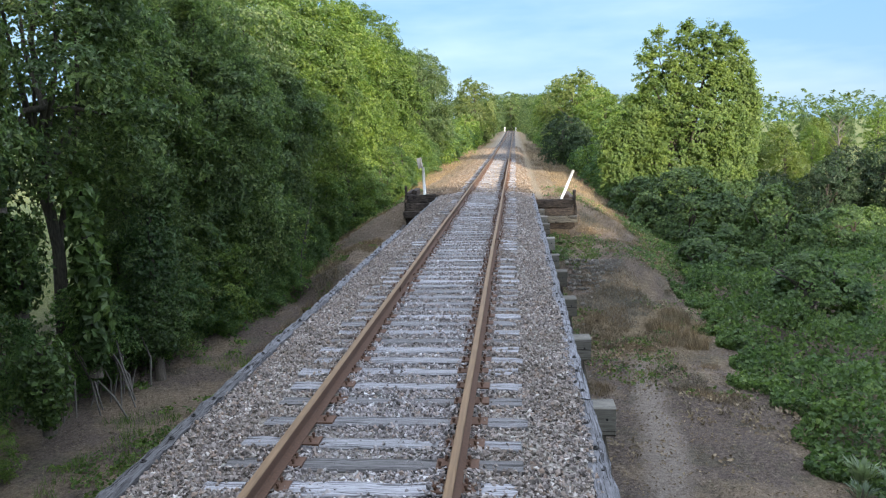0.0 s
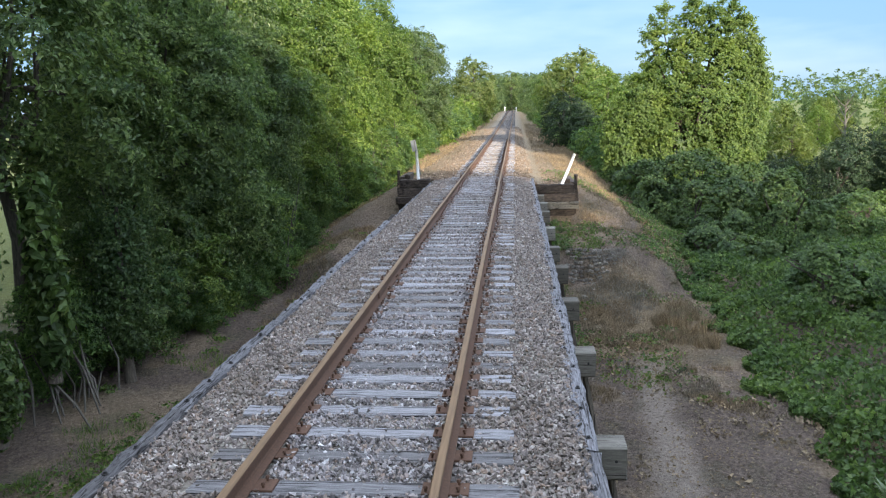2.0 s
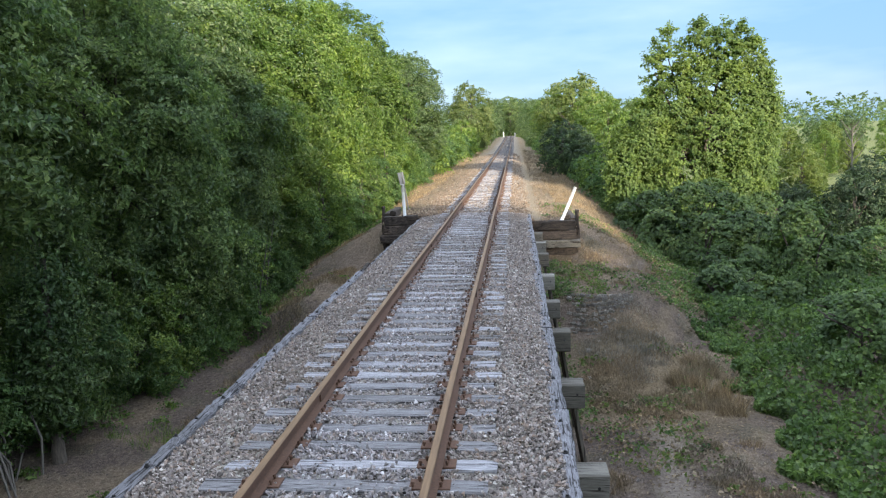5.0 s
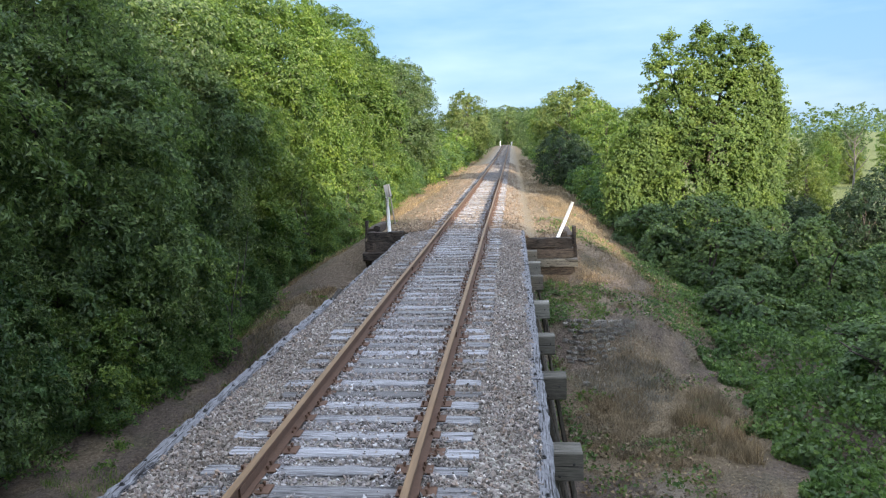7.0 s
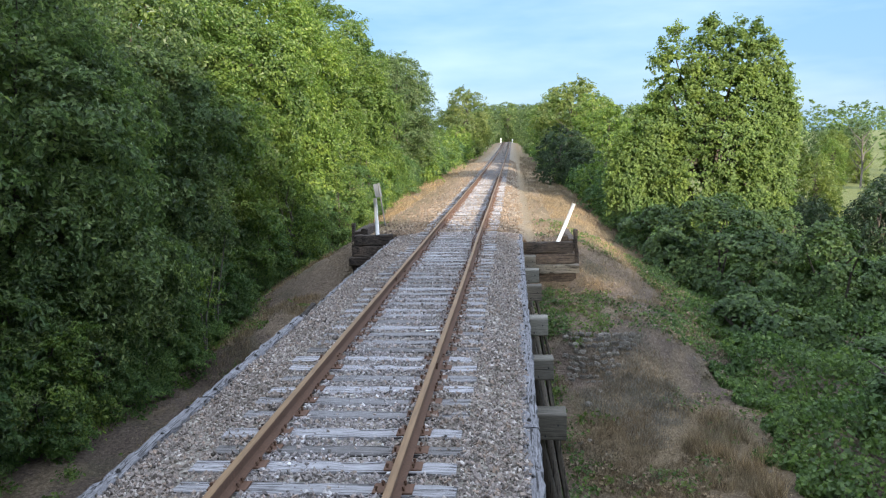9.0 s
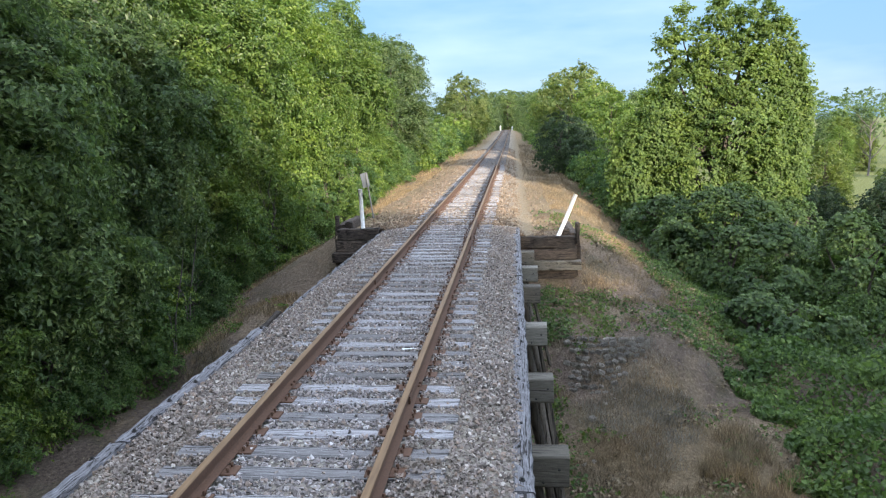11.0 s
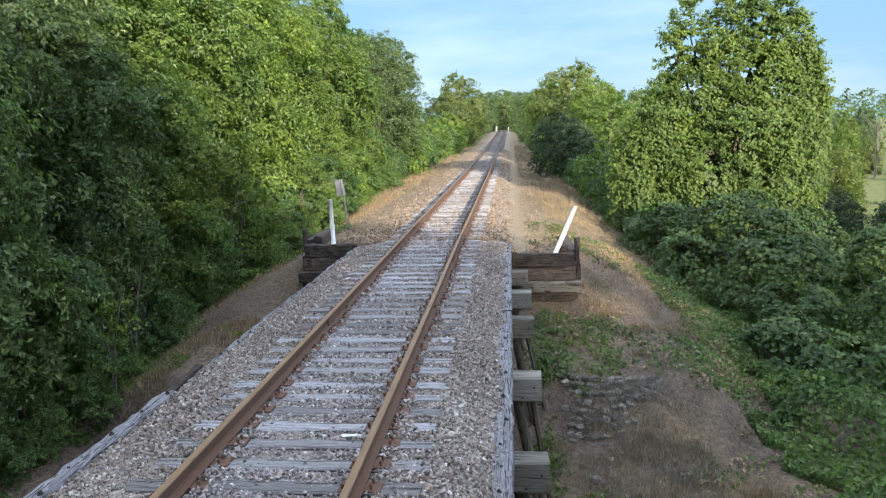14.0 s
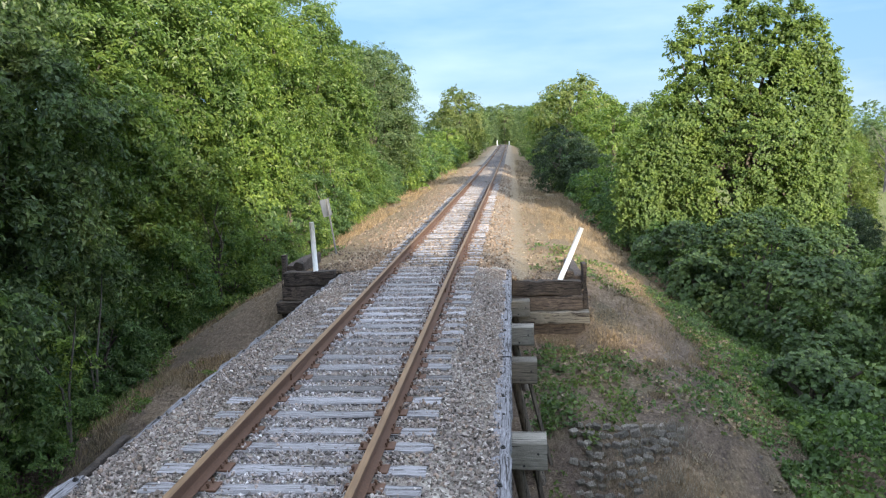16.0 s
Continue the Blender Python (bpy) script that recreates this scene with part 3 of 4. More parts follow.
for n_t, y in enumerate(TIE_Y):
    if y < 62:
        m = pose(rng.uniform(-0.05, 0.05), y, rail_z(y) + rng.uniform(-0.012, 0.004), 0, rng.uniform(-0.3, 0.3), rng.uniform(-0.8, 0.8))
        if n_t < 7:
            tie_makes[n_t].matrix_basis = m
        else:
            copy_thing(tie_makes[rng.randrange(7)], m)
    else:
        far_ties.append(y)
fv, ff = [], []
for y in far_ties + [far_ties[-1] + 0.5 * i for i in range(1, 250)]:
    o, z = len(fv), rail_z(y) - 0.19
    fv += [(-1.28, y - .11, z), (1.28, y - .11, z), (1.28, y + .11, z), (-1.28, y + .11, z), (-1.28, y - .11, z - .1), (1.28, y - .11, z - .1)]
    ff += [(o, o + 1, o + 2, o + 3), (o + 4, o + 5, o + 1, o)]
tagged(new("railway_ties", mesh_of("railway_ties", fv, ff, TIE_WOOD)), "distant rows of grey wooden railway ties", "railway tie", kind="stuff")

# ---- rails ----
PROFILE = [(-0.07, -0.172), (0.07, -0.172), (0.07, -0.16), (0.018, -0.14), (0.009, -0.125), (0.009, -0.052), (0.034, -0.038), (0.0355, -0.008), (0.028, 0.0), (-0.028, 0.0), (-0.0355, -0.008), (-0.034, -0.038), (-0.009, -0.052), (-0.009, -0.125), (-0.018, -0.14), (-0.07, -0.16)]
rail_ys = [-17 + 1.1 * i for i in range(70)] + [60 + 6 * i for i in range(35)]
for sx in (-0.7525, 0.7525):
    r_ob = thing("rail", Matrix(), "rusty brown steel rail spiked to wooden ties", "rail", "rails of the track")
    wv = [(sx + a + 0.006 * math.sin(0.4 * y + sx), y, b + rail_z(y)) for y in rail_ys for a, b in PROFILE]
    n_p = len(PROFILE)
    web, head = [], []
    for j in range(len(rail_ys) - 1):
        for k in range(n_p):
            a, b = j * n_p + k, j * n_p + (k + 1) % n_p
            (head if k in (7, 8, 9) else web).append((a, b, b + n_p, a + n_p))
    part("web_and_base", mesh_of("web_and_base", wv, web, RUST), r_ob)
    part("head", mesh_of("head", wv, head, RAILTOP), r_ob)
    for y in (6.6 if sx < 0 else 12.1, 18.4 if sx < 0 else 24.0, 30.3):
        for s in (-1, 1):
            part("joint_bar", beam_mesh("joint_bar", 0.022, 0.72, 0.085, RUST, rng, 0.001, 2, 1, 0.004), r_ob, pose(sx + s * 0.024, y, -0.138))

# ---- curbs along the deck ----
BOLT = mesh_of("bolt", *joined([tube_data([(0, 0, 0), (0, 0, 0.012)], [0.03, 0.027], 8), tube_data([(0, 0, 0.01), (0, 0, 0.03)], [0.016, 0.015], 6)]), DARK_STEEL)
for side, x_out, z_top in ((-1, X_L, -0.27), (1, X_R, -0.30)):
    y = Y_A
    while y < Y_B - 0.2:
        ln = min(rng.uniform(3.6, 5.2), Y_B + 0.1 - y)
        if side < 0 and y < 15.2 < y + ln:
            ln = 15.2 - y + 0.3
        low = 0.075 if side < 0 and y > 14.5 else 0.0
        c_ob = thing("curb_timber", pose(x_out - side * 0.1, y + ln / 2, z_top - low, 0, 0, rng.uniform(-0.35, 0.35)), "weathered grey curb timber with bolts edging the ballast", "curb timber", "curb timbers of the trestle")
        part("timber", beam_mesh("timber", 0.19 if side > 0 else 0.15, ln - 0.015, 0.3, CURB_WOOD, rng, 0.02, max(10, int(ln * 6)), 1, 0.02), c_ob, pose(0, 0, -0.3))
        b_y = -ln / 2 + 0.25
        while b_y < ln / 2:
            part("bolt", BOLT, c_ob, pose(rng.uniform(-0.04, 0.05), b_y, -0.005, rng.uniform(-8, 8), rng.uniform(-8, 8), 0))
            b_y += rng.uniform(0.45, 0.95)
        y += ln

tagged(part("broken_plank", beam_mesh("broken_plank", 0.09, 1.2, 0.06, DARK_WOOD, rng, 0.012, 8, 1, 0.01), None, pose(X_L + 0.07, 15.9, -0.345, 2.5, 0, 1.2)), "dark broken plank lying along the curb", "plank", "loose planks")

# ---- bents ----
BENTS = [(y, 0) for y in (-15.6, -12.6, -9.6, -6.5, -3.4, -0.25, 2.94, 6.16, 9.25, 12.3)] + [(15.28, -0.09), (18.12, -0.02), (21.58, 0), (24.05, 0), (26.6, 0)]
for y, sunk in BENTS:
    b_ob = thing("timber_bent", pose(0, y + 0.18, 0), "timber pile bent with a heavy cap under the trestle", "trestle bent", "bents of the trestle")
    part("cap", beam_mesh("cap", 5.0, 0.36, 0.39, CAP_WOOD, rng, 0.008, 8, 0, 0.025), b_ob, pose(rng.uniform(-0.02, 0.02), 0, -1.35 + sunk), "squared grey-brown cap timber")
    for k, (xt, xb) in enumerate(((-2.12, -2.7), (-1.15, -1.25), (0, 0), (1.15, 1.25), (2.12, 2.7))):
        zb = land(xb, y) - 0.4
        if zb < -1.6:
            part("support_post", mesh_of("support_post", *tube_data([(xt, 0, -1.34), ((xt + xb) / 2, 0.02, -2.7), (xb, 0, zb)], [0.078, 0.086, 0.1], 12), PILE_WOOD, True), b_ob)
    if land(2.6, y) < -2.6:
        part("brace", mesh_of("brace", *tube_data([(2.36, 0.1, -1.33), (2.86, 0.3, land(2.8, y) - 0.2)], [0.04, 0.04], 4), PILE_WOOD), b_ob)
    for dx in (2.22, 2.4):
        part("bolt", BOLT, b_ob, pose(dx, -0.183, (-1.12 if dx > 2.3 else -1.28) + sunk, 90, 0, 0) @ Matrix.Scale(0.6, 4))

# ---- abutment wing walls ----
for side, x_in, x_out, z_top, y_w in ((1, 2.1, 3.72, -0.56, 27.0), (-1, -2.24, -3.5, -0.24, 26.95)):
    w_ob = thing("wing_wall", pose(0, 0, 0), "dark creosoted timber wing wall holding back the embankment", "wing wall", "wing walls of the abutment")
    wide, cx = abs(x_out - x_in), (x_in + x_out) / 2
    for k, (dz, hz, dy, extra) in enumerate(((-0.36, 0.35, 0.0, 0.0), (-0.72, 0.35, -0.02, 0.05), (-1.02, 0.29, -0.16, 0.18), (-1.32, 0.28, 0.02, 0.1))):
        part("timber", beam_mesh("timber", wide + extra, 0.3, hz, CAP_WOOD if k == 2 and side > 0 else DARK_WOOD, rng, 0.018, 8, 0, 0.025), w_ob, pose(cx + side * extra / 2, y_w + dy + 0.15, z_top + dz, 0, rng.uniform(-0.8, 0.8), 0))
    for k in range(3):
        part("timber", beam_mesh("timber", 0.26, 2.3, 0.32, DARK_WOOD, rng, 0.02, 8, 1, 0.03), w_ob, pose(x_out - side * 0.05, y_w + 1.45 + 0.1 * k, z_top - 0.24 + 0.33 * (k - 2), 2 if side > 0 else 0, 0, side * 2))
    part("post", beam_mesh("post", 0.1, 0.28, 1.5, DARK_WOOD, rng, 0.015, 6, 2, 0.015), w_ob, pose(x_out + side * 0.16, y_w + 0.5, z_top - 1.15, 0, side * -2, 4))
    part("post", beam_mesh("post", 0.2, 0.22, 0.62, DARK_WOOD, rng, 0.03, 5, 2, 0.03), w_ob, pose(x_out - side * 0.26, y_w + 0.5, z_top - 0.45, 4, 0, 10))

# ---- marker posts, sign, litter ----
m_ob = thing("marker_post", pose(3.1, 27.22, -0.9), "white painted pipe post leaning beside the wing wall", "marker post", "marker posts at the abutment")
part("post", mesh_of("post", *tube_data([(0, 0, 0), (0.36, 0.1, 0.8), (0.68, 0.2, 1.56)], [0.062, 0.062, 0.062], 14), WHITE, True), m_ob)
m_ob = thing("marker_post", pose(-2.72, 27.1, -0.6), "upright white painted pipe post behind the wing wall", "marker post", "marker posts at the abutment")
part("post", mesh_of("post", *tube_data([(0, 0, 0), (-0.03, 0.0, 0.8), (-0.06, 0.0, 1.56)], [0.062, 0.062, 0.062], 14), WHITE, True), m_ob)
s_ob = thing("track_sign", pose(-3.05, 31.0, -0.9), "back of a small grey metal sign on a leaning post", "sign")
part("post", mesh_of("post", *tube_data([(0, 0, 0), (-0.17, 0.15, 1.0), (-0.36, 0.3, 2.12)], [0.03, 0.03, 0.03], 6), GREYPOST), s_ob)
part("panel", beam_mesh("panel", 0.34, 0.012, 0.52, SIGNBACK, rng, 0.001, 2, 2, 0.003), s_ob, pose(-0.33, 0.27, 1.6, -6, -9, 52), "bare grey metal panel")
pv = [(0.22 * math.cos(a) * r + 0.02, 0.09 * math.sin(a) * r, 0.012 + 0.02 * math.sin(3 * a) * r) for r in (0.05, 0.5, 0.8) for a in [2 * math.pi * i / 10 for i in range(10)]]
pf = [(j * 10 + i, j * 10 + (i + 1) % 10, j * 10 + 10 + (i + 1) % 10, j * 10 + 10 + i) for j in range(2) for i in range(10)] + [tuple(range(10))]
tagged(part("paper_scrap", mesh_of("paper_scrap", pv, pf, PAPER), None, pose(0.45, 13.95, -0.183, 0, 0, 8) @ Matrix.Scale(0.5, 4)), "crumpled scrap of white paper lying on a tie", "litter")
for x, h in ((-1.75, 1.5), (1.5, 1.25)):
    f_ob = thing("marker_post", pose(x, 222, rail_z(222) - 0.5), "distant white post beside the track", "marker post", "distant marker posts")
    part("post", mesh_of("post", *tube_data([(0, 0, 0), (0.05, 0, h)], [0.15, 0.15], 8), WHITE), f_ob)

# ---- trees ----
def crown_lobes(seed, height, wide, low=0.12, n=11):
    r = random.Random(seed)
    out = []
    for i in range(n):
        h = low + (0.93 - low) * (i + 0.5) / n
        a, reach = 2.4 * i + r.uniform(-.4, .4), wide * (0.56 if h < 0.75 else 0.3) * r.uniform(0.6, 1.0)
        s = wide * r.uniform(0.40, 0.56) * (1.05 - 0.45 * max(0, h - 0.5))
        out.append((reach * math.cos(a), reach * math.sin(a), height * h, s, s, s * 0.8))
    out.append((0, 0, height * (low + 0.97) / 2, wide * 0.72, wide * 0.72, height * (0.97 - low) * 0.46))
    return out


wood_makes, far_makes, bush_makes, scrub_makes = [], [], [], []
for k, (hh, ww, mt, lf) in enumerate(((13.5, 4.0, LEAF, 0.15), (15.0, 4.2, LEAF_BRIGHT, 0.155), (12.0, 3.7, LEAF, 0.145), (16.0, 4.4, LEAF_BRIGHT, 0.16))):
    wood_makes.append(tree_thing("broadleaf_tree", hh, crown_lobes(70 + k, hh, ww, 0.27, 13), lf, 62000, mt, 90 + k, "tall broadleaf tree in full green leaf beside the track", spread=0.7, twig=72))
wood_makes.append(tree_thing("broadleaf_tree", 13.5, crown_lobes(74, 13.5, 3.8, 0.5, 11), 0.15, 44000, LEAF, 94, "tall broadleaf tree with bare lower trunk at the wood's edge", spread=0.7, twig=72))
for k, (hh, ww, mt) in enumerate(((13.5, 4.2, LEAF), (15.0, 4.4, LEAF_BRIGHT), (12.5, 4.2, LEAF_YELLOW), (16.0, 4.6, LEAF_BRIGHT))):
    far_makes.append(tree_thing("broadleaf_tree", hh, crown_lobes(80 + k, hh, ww, 0.14, 13), 0.27, 14000, mt, 95 + k, "leafy green tree standing along the embankment", spread=0.85, twig=32, slim=0.75))
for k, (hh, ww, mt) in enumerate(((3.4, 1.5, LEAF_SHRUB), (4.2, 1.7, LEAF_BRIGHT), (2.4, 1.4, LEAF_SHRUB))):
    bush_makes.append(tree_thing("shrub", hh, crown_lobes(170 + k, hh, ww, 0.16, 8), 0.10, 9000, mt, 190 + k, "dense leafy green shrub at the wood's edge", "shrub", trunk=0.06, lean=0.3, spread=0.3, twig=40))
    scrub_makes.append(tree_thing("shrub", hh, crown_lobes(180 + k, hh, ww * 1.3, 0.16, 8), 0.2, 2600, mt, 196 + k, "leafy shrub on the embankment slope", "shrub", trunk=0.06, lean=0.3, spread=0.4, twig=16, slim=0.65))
under_makes, dark_makes, tan_makes = [], [], []
for k, (hh, ww) in enumerate(((7.2, 2.1), (8.4, 2.3))):
    under_makes.append(tree_thing("broadleaf_tree", hh, crown_lobes(210 + k, hh, ww, 0.05, 12), 0.115, 21000, LEAF, 220 + k, "young tree with leafy limbs down to the ground", trunk=0.09, lean=0.4, spread=0.5, twig=60))
dark_makes.append(tree_thing("shrub", 4.2, crown_lobes(230, 4.2, 1.9, 0.22, 9), 0.15, 7000, LEAF_DARK, 231, "dark spreading shrub with a short bare trunk", "shrub", trunk=0.08, lean=0.3, spread=0.42, twig=30))
tan_makes.append(tree_thing("broadleaf_tree", 11.0, crown_lobes(240, 11.0, 4.0, 0.1, 14), 0.25, 17000, LEAF_TAN, 241, "round-topped tree with tan seed heads among its leaves", spread=0.8, twig=32, slim=0.75))
placed = {}


def plant(makes, k, x, y, s=1.0, turn=None, group=""):
    ob = makes[k % len(makes)]
    m = pose(x, y, land(x, y) - 0.1, 0, 0, rng.uniform(0, 360) if turn is None else turn)
    if ob.name in placed:
        ob = copy_thing(ob, m)
    else:
        placed[ob.name] = True
        ob.matrix_basis = m
    ob.scale = (s, s, s * rng.uniform(0.95, 1.08))
    return tagged(ob, group=group)


# the wood to the left of the line
for x, y, s, kind in ((-11.9, 7.0, 0.95, 4), (-11.6, 13.6, 1.05, 4), (-10.3, 19.4, 0.9, 0), (-11.4, 21.5, 1.0, 2), (-11.0, 25.5, 0.95, 0), (-11.4, 29.5, 0.95, 3), (-10.8, 34.0, 0.95, 1), (-10.9, 38.5, 1.0, 3), (-10.2, 44.0, 1.0, 1), (-9.6, 50.0, 0.95, 3), (-10.6, 55.5, 0.95, 1), (-7.3, 60.5, 0.98, 2), (-8.8, 65.5, 0.92, 0)):
    plant(wood_makes, kind, x, y, s, group="trees of the wood")
plant(under_makes, 1, -10.0, 15.0, 0.8, group="young trees at the wood's edge")
for k in range(9):
    plant(under_makes, k, -10.4 + 0.4 * math.sin(1.9 * k), 17.2 + 2.45 * k, rng.uniform(0.85, 1.1), group="young trees at the wood's edge")
for x, y, s, kind in ((-11, 56.0, 0.8, 3), (-11.6, 70.0, 0.8, 1), (-9.2, 76.0, 0.6, 1), (-9.8, 85.0, 0.55, 3), (-9.2, 95.0, 0.48, 1), (-9.2, 106.0, 0.45, 1), (-9.0, 117.0, 0.45, 3),
                      (-7.0, 158.0, 0.7, 0), (-6.4, 174.0, 0.72, 0), (-6.0, 190.0, 0.75, 0), (-6.2, 206.0, 0.8, 0), (-19, 13, 1.0, 0), (-15, 3, 1.0, 0), (-18, 33, 1.1, 0), (-18, 43, 1.1, 3), (-18, 56, 1.0, 1)):
    plant(far_makes, kind, x, y, s, group="trees of the wood")
for x, y, s in ((-5.9, 128.0, 0.98), (-8.6, 134.0, 0.95)):
    plant(tan_makes, 0, x, y, s, group="trees of the wood")
for k in range(10):
    y = 15.5 + k * 2.2
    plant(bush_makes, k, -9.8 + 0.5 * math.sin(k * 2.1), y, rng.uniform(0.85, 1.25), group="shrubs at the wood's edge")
for k in range(16):
    y = 31.0 + k * 1.9
    x = -8.0 + 1.5 * min(1.0, (y - 31) / 10) + 0.25 * math.sin(k * 2.1)
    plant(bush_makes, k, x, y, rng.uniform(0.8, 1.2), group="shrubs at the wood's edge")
for k in range(26):
    y = 60 + k * 3.6
    plant(scrub_makes, k, -6.6 + 0.4 * math.sin(k * 2.1) + 0.008 * (y - 60), y, rng.uniform(0.8, 1.25), group="shrubs at the wood's edge")
for x, y, s, kind in ((-10.4, 5.0, 1.0, 0), (-10.2, 12.6, 0.95, 0), (-11.6, 9.9, 1.12, 0), (-11.0, 15.0, 0.85, 1), (-10.0, 14.6, 1.15, 0), (-9.4, 7.2, 0.35, 1), (-8.9, 17.6, 0.8, 2), (-8.7, 19.8, 0.85, 0), (-8.4, 21.6, 0.7, 2), (-8.6, 23.2, 0.95, 0), (-8.3, 25.0, 0.8, 2), (-8.3, 26.9, 0.85, 0), (-8.2, 28.6, 0.6, 2), (-8.3, 30.4, 0.8, 0), (-10.5, 16.4, 1.2, 2), (-12.5, 12.0, 0.8, 0)):
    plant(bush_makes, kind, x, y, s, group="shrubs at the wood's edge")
# trees along the right of the embankment, far ahead
for x, y, s in ((8.2, 86.0, 0.99), (11.4, 90.0, 0.97)):
    plant(tan_makes, 0, x, y, s, group="trees along the embankment")
for x, y, s, kind in ((9.8, 68, 0.56, 1), (12.6, 74, 0.72, 0), (9.6, 77, 0.6, 3), (15.6, 79, 0.7, 1), (13.6, 94, 0.72, 0), (16.0, 88, 0.66, 1), (7.6, 102, 0.75, 0), (7.2, 116, 0.66, 1), (6.8, 131, 0.7, 0), (6.6, 147, 0.72, 0), (6.2, 163, 0.72, 0), (6.0, 180, 0.75, 0), (5.8, 198, 0.78, 0), (18, 112, 0.8, 0), (14, 124, 0.85, 0), (12, 106, 0.75, 3)):
    plant(far_makes, kind, x, y, s, group="trees along the embankment")
for x, y, s in ((5.4, 60.5, 1.02), (6.9, 58.5, 0.95), (6.6, 64.0, 1.05)):
    plant(dark_makes, 0, x, y, s, group="dark shrubs of the embankment")
for k in range(24):
    y = 47 + k * 4.6
    plant(scrub_makes, k, 7.2 - 0.012 * (y - 47) + 0.4 * math.sin(k * 1.7), y, rng.uniform(0.75, 1.15), group="shrubs of the embankment")
for x, y, s in ((8.4, 40.5, 0.7), (7.6, 43.5, 0.75), (8.6, 46.0, 1.1), (9.6, 50.0, 1.3), (9.2, 55.0, 1.2)):
    plant(scrub_makes, 0, x, y, s, group="shrubs of the embankment")
# bushes and trees out on the low ground, round an open meadow
for x, y, s in ((20.8, 43.5, 1.0), (22.6, 45.5, 1.15), (24.8, 44.5, 1.2), (27.4, 46.0, 1.3), (30.2, 45.0, 1.3), (25.6, 40.5, 1.1), (18.2, 47.5, 0.75), (20.2, 51.0, 0.7)):
    plant(dark_makes, 0, x, y, s, group="dark bushes on the low ground")
for x, y, s, kind in ((23.6, 60, 0.4, 2), (21.4, 62, 0.36, 2), (25.6, 63, 0.3, 2), (27.0, 58, 0.22, 0), (30.5, 66, 0.2, 2), (39, 96, 0.36, 1), (43, 99, 0.36, 2), (34.5, 104, 0.36, 1), (30, 98, 0.34, 0), (44, 84, 0.4, 0), (50, 96, 0.45, 1), (44, 108, 0.5, 2), (40, 112, 0.48, 2), (47, 118, 0.5, 0), (54, 112, 0.5, 1), (50, 128, 0.55, 0), (62, 122, 0.55, 2), (36, 118, 0.5, 1), (60, 140, 0.6, 0), (44, 142, 0.6, 1), (31, 120, 0.5, 2), (26, 128, 0.6, 0), (52, 84, 0.4, 2)):
    plant(far_makes, kind, x, y, s, group="trees on the low ground")
for x, y, s in ((0, 292, 1.2), (-6, 275, 1.0), (6, 272, 1.0), (-9, 244, 0.9), (9, 240, 0.9), (-7, 222, 0.85), (7, 216, 0.85), (-14, 300, 1.2), (14, 300, 1.2), (2, 330, 1.2), (-5, 312, 1.2), (6, 316, 1.2), (-2, 302, 1.1), (3, 299, 1.1)):
    plant(far_makes, 0, x, y, s, group="trees closing the line")
# unseen trees added behind the camera, so that their shade lies on the trestle
for x, y, s in ((2, -28, 1.45), (7, -25, 1.52), (11, -24, 1.54), (14.5, -23, 1.5), (17.5, -23, 1.43), (20.5, -23, 1.32), (24, -24, 1.22), (28, -24, 1.12), (32, -23, 1.1), (36, -23, 1.1), (40, -23, 1.12), (45, -24, 1.1), (50, -24, 1.05), (56, -24, 1.0), (-8, -14, 1.0), (-10.5, -6, 1.0), (-11, 0, 0.95)):
    plant(far_makes, 3 if x > 0 else 0, x, y, s, group="trees behind")

# oversized scrub, also out of view, added to stop sun leaking under those crowns
for k in range(17):
    plant(scrub_makes, k, -2 + 3.4 * k, -20.5 + 1.5 * math.sin(2.2 * k), 3.0, group="thicket behind")
for x, y in ((7.5, -17.5), (10.5, -18.2), (13.5, -17.6), (16.5, -18.0)):
    plant(scrub_makes, 1, x, y, 3.3, group="thicket behind")
# the vine-hung tree to the right
vine_lobes = [(0.1, 0, 5.0, 2.6, 1.9, 4.0), (0.4, 0.1, 8.2, 1.9, 1.6, 1.9), (-2.7, 0, 9.6, 0.52, 0.7, 1.7), (-1.9, 0.3, 10.4, 0.45, 0.6, 1.7), (-1.0, 0, 9.9, 0.5, 0.7, 1.6), (-0.3, 0.1, 10.7, 0.52, 0.7, 1.6), (0.5, 0.2, 10.3, 0.5, 0.7, 1.6), (1.2, 0.2, 10.8, 0.52, 0.7, 1.5), (2.0, 0, 10.3, 0.52, 0.7, 1.7), (2.7, 0, 9.7, 0.52, 0.7, 1.7), (3.3, 0, 8.8, 0.45, 0.7, 1.4), (3.6, 0, 7.9, 0.5, 0.7, 0.9), (-1.5, 0, 7.6, 1.3, 1.5, 1.6), (0.9, -.2, 8.2, 1.8, 1.7, 1.6), (2.2, 0, 6.9, 1.4, 1.6, 1.6), (3.3, 0, 7.0, 0.7, 0.8, 0.7),
              (0.4, -.8, 6.0, 2.2, 2.0, 1.8), (-3.1, -.4, 6.9, 0.9, 1.2, 1.3), (-3.0, -.4, 5.7, 1.3, 1.3, 1.5), (-4.3, -.5, 5.4, 1.0, 1.1, 1.2), (-4.5, -.5, 4.0, 1.0, 1.2, 1.3), (2.4, -.5, 5.0, 1.2, 1.5, 1.7), (-1.6, -.9, 4.3, 1.7, 1.6, 1.8), (1.6, -1.0, 3.6, 1.9, 1.7, 1.9), (2.4, -.5, 2.8, 1.1, 1.4, 1.8), (0, -1.3, 1.9, 2.0, 1.7, 1.9), (-3.3, -.5, 2.5, 1.4, 1.4, 1.6)]
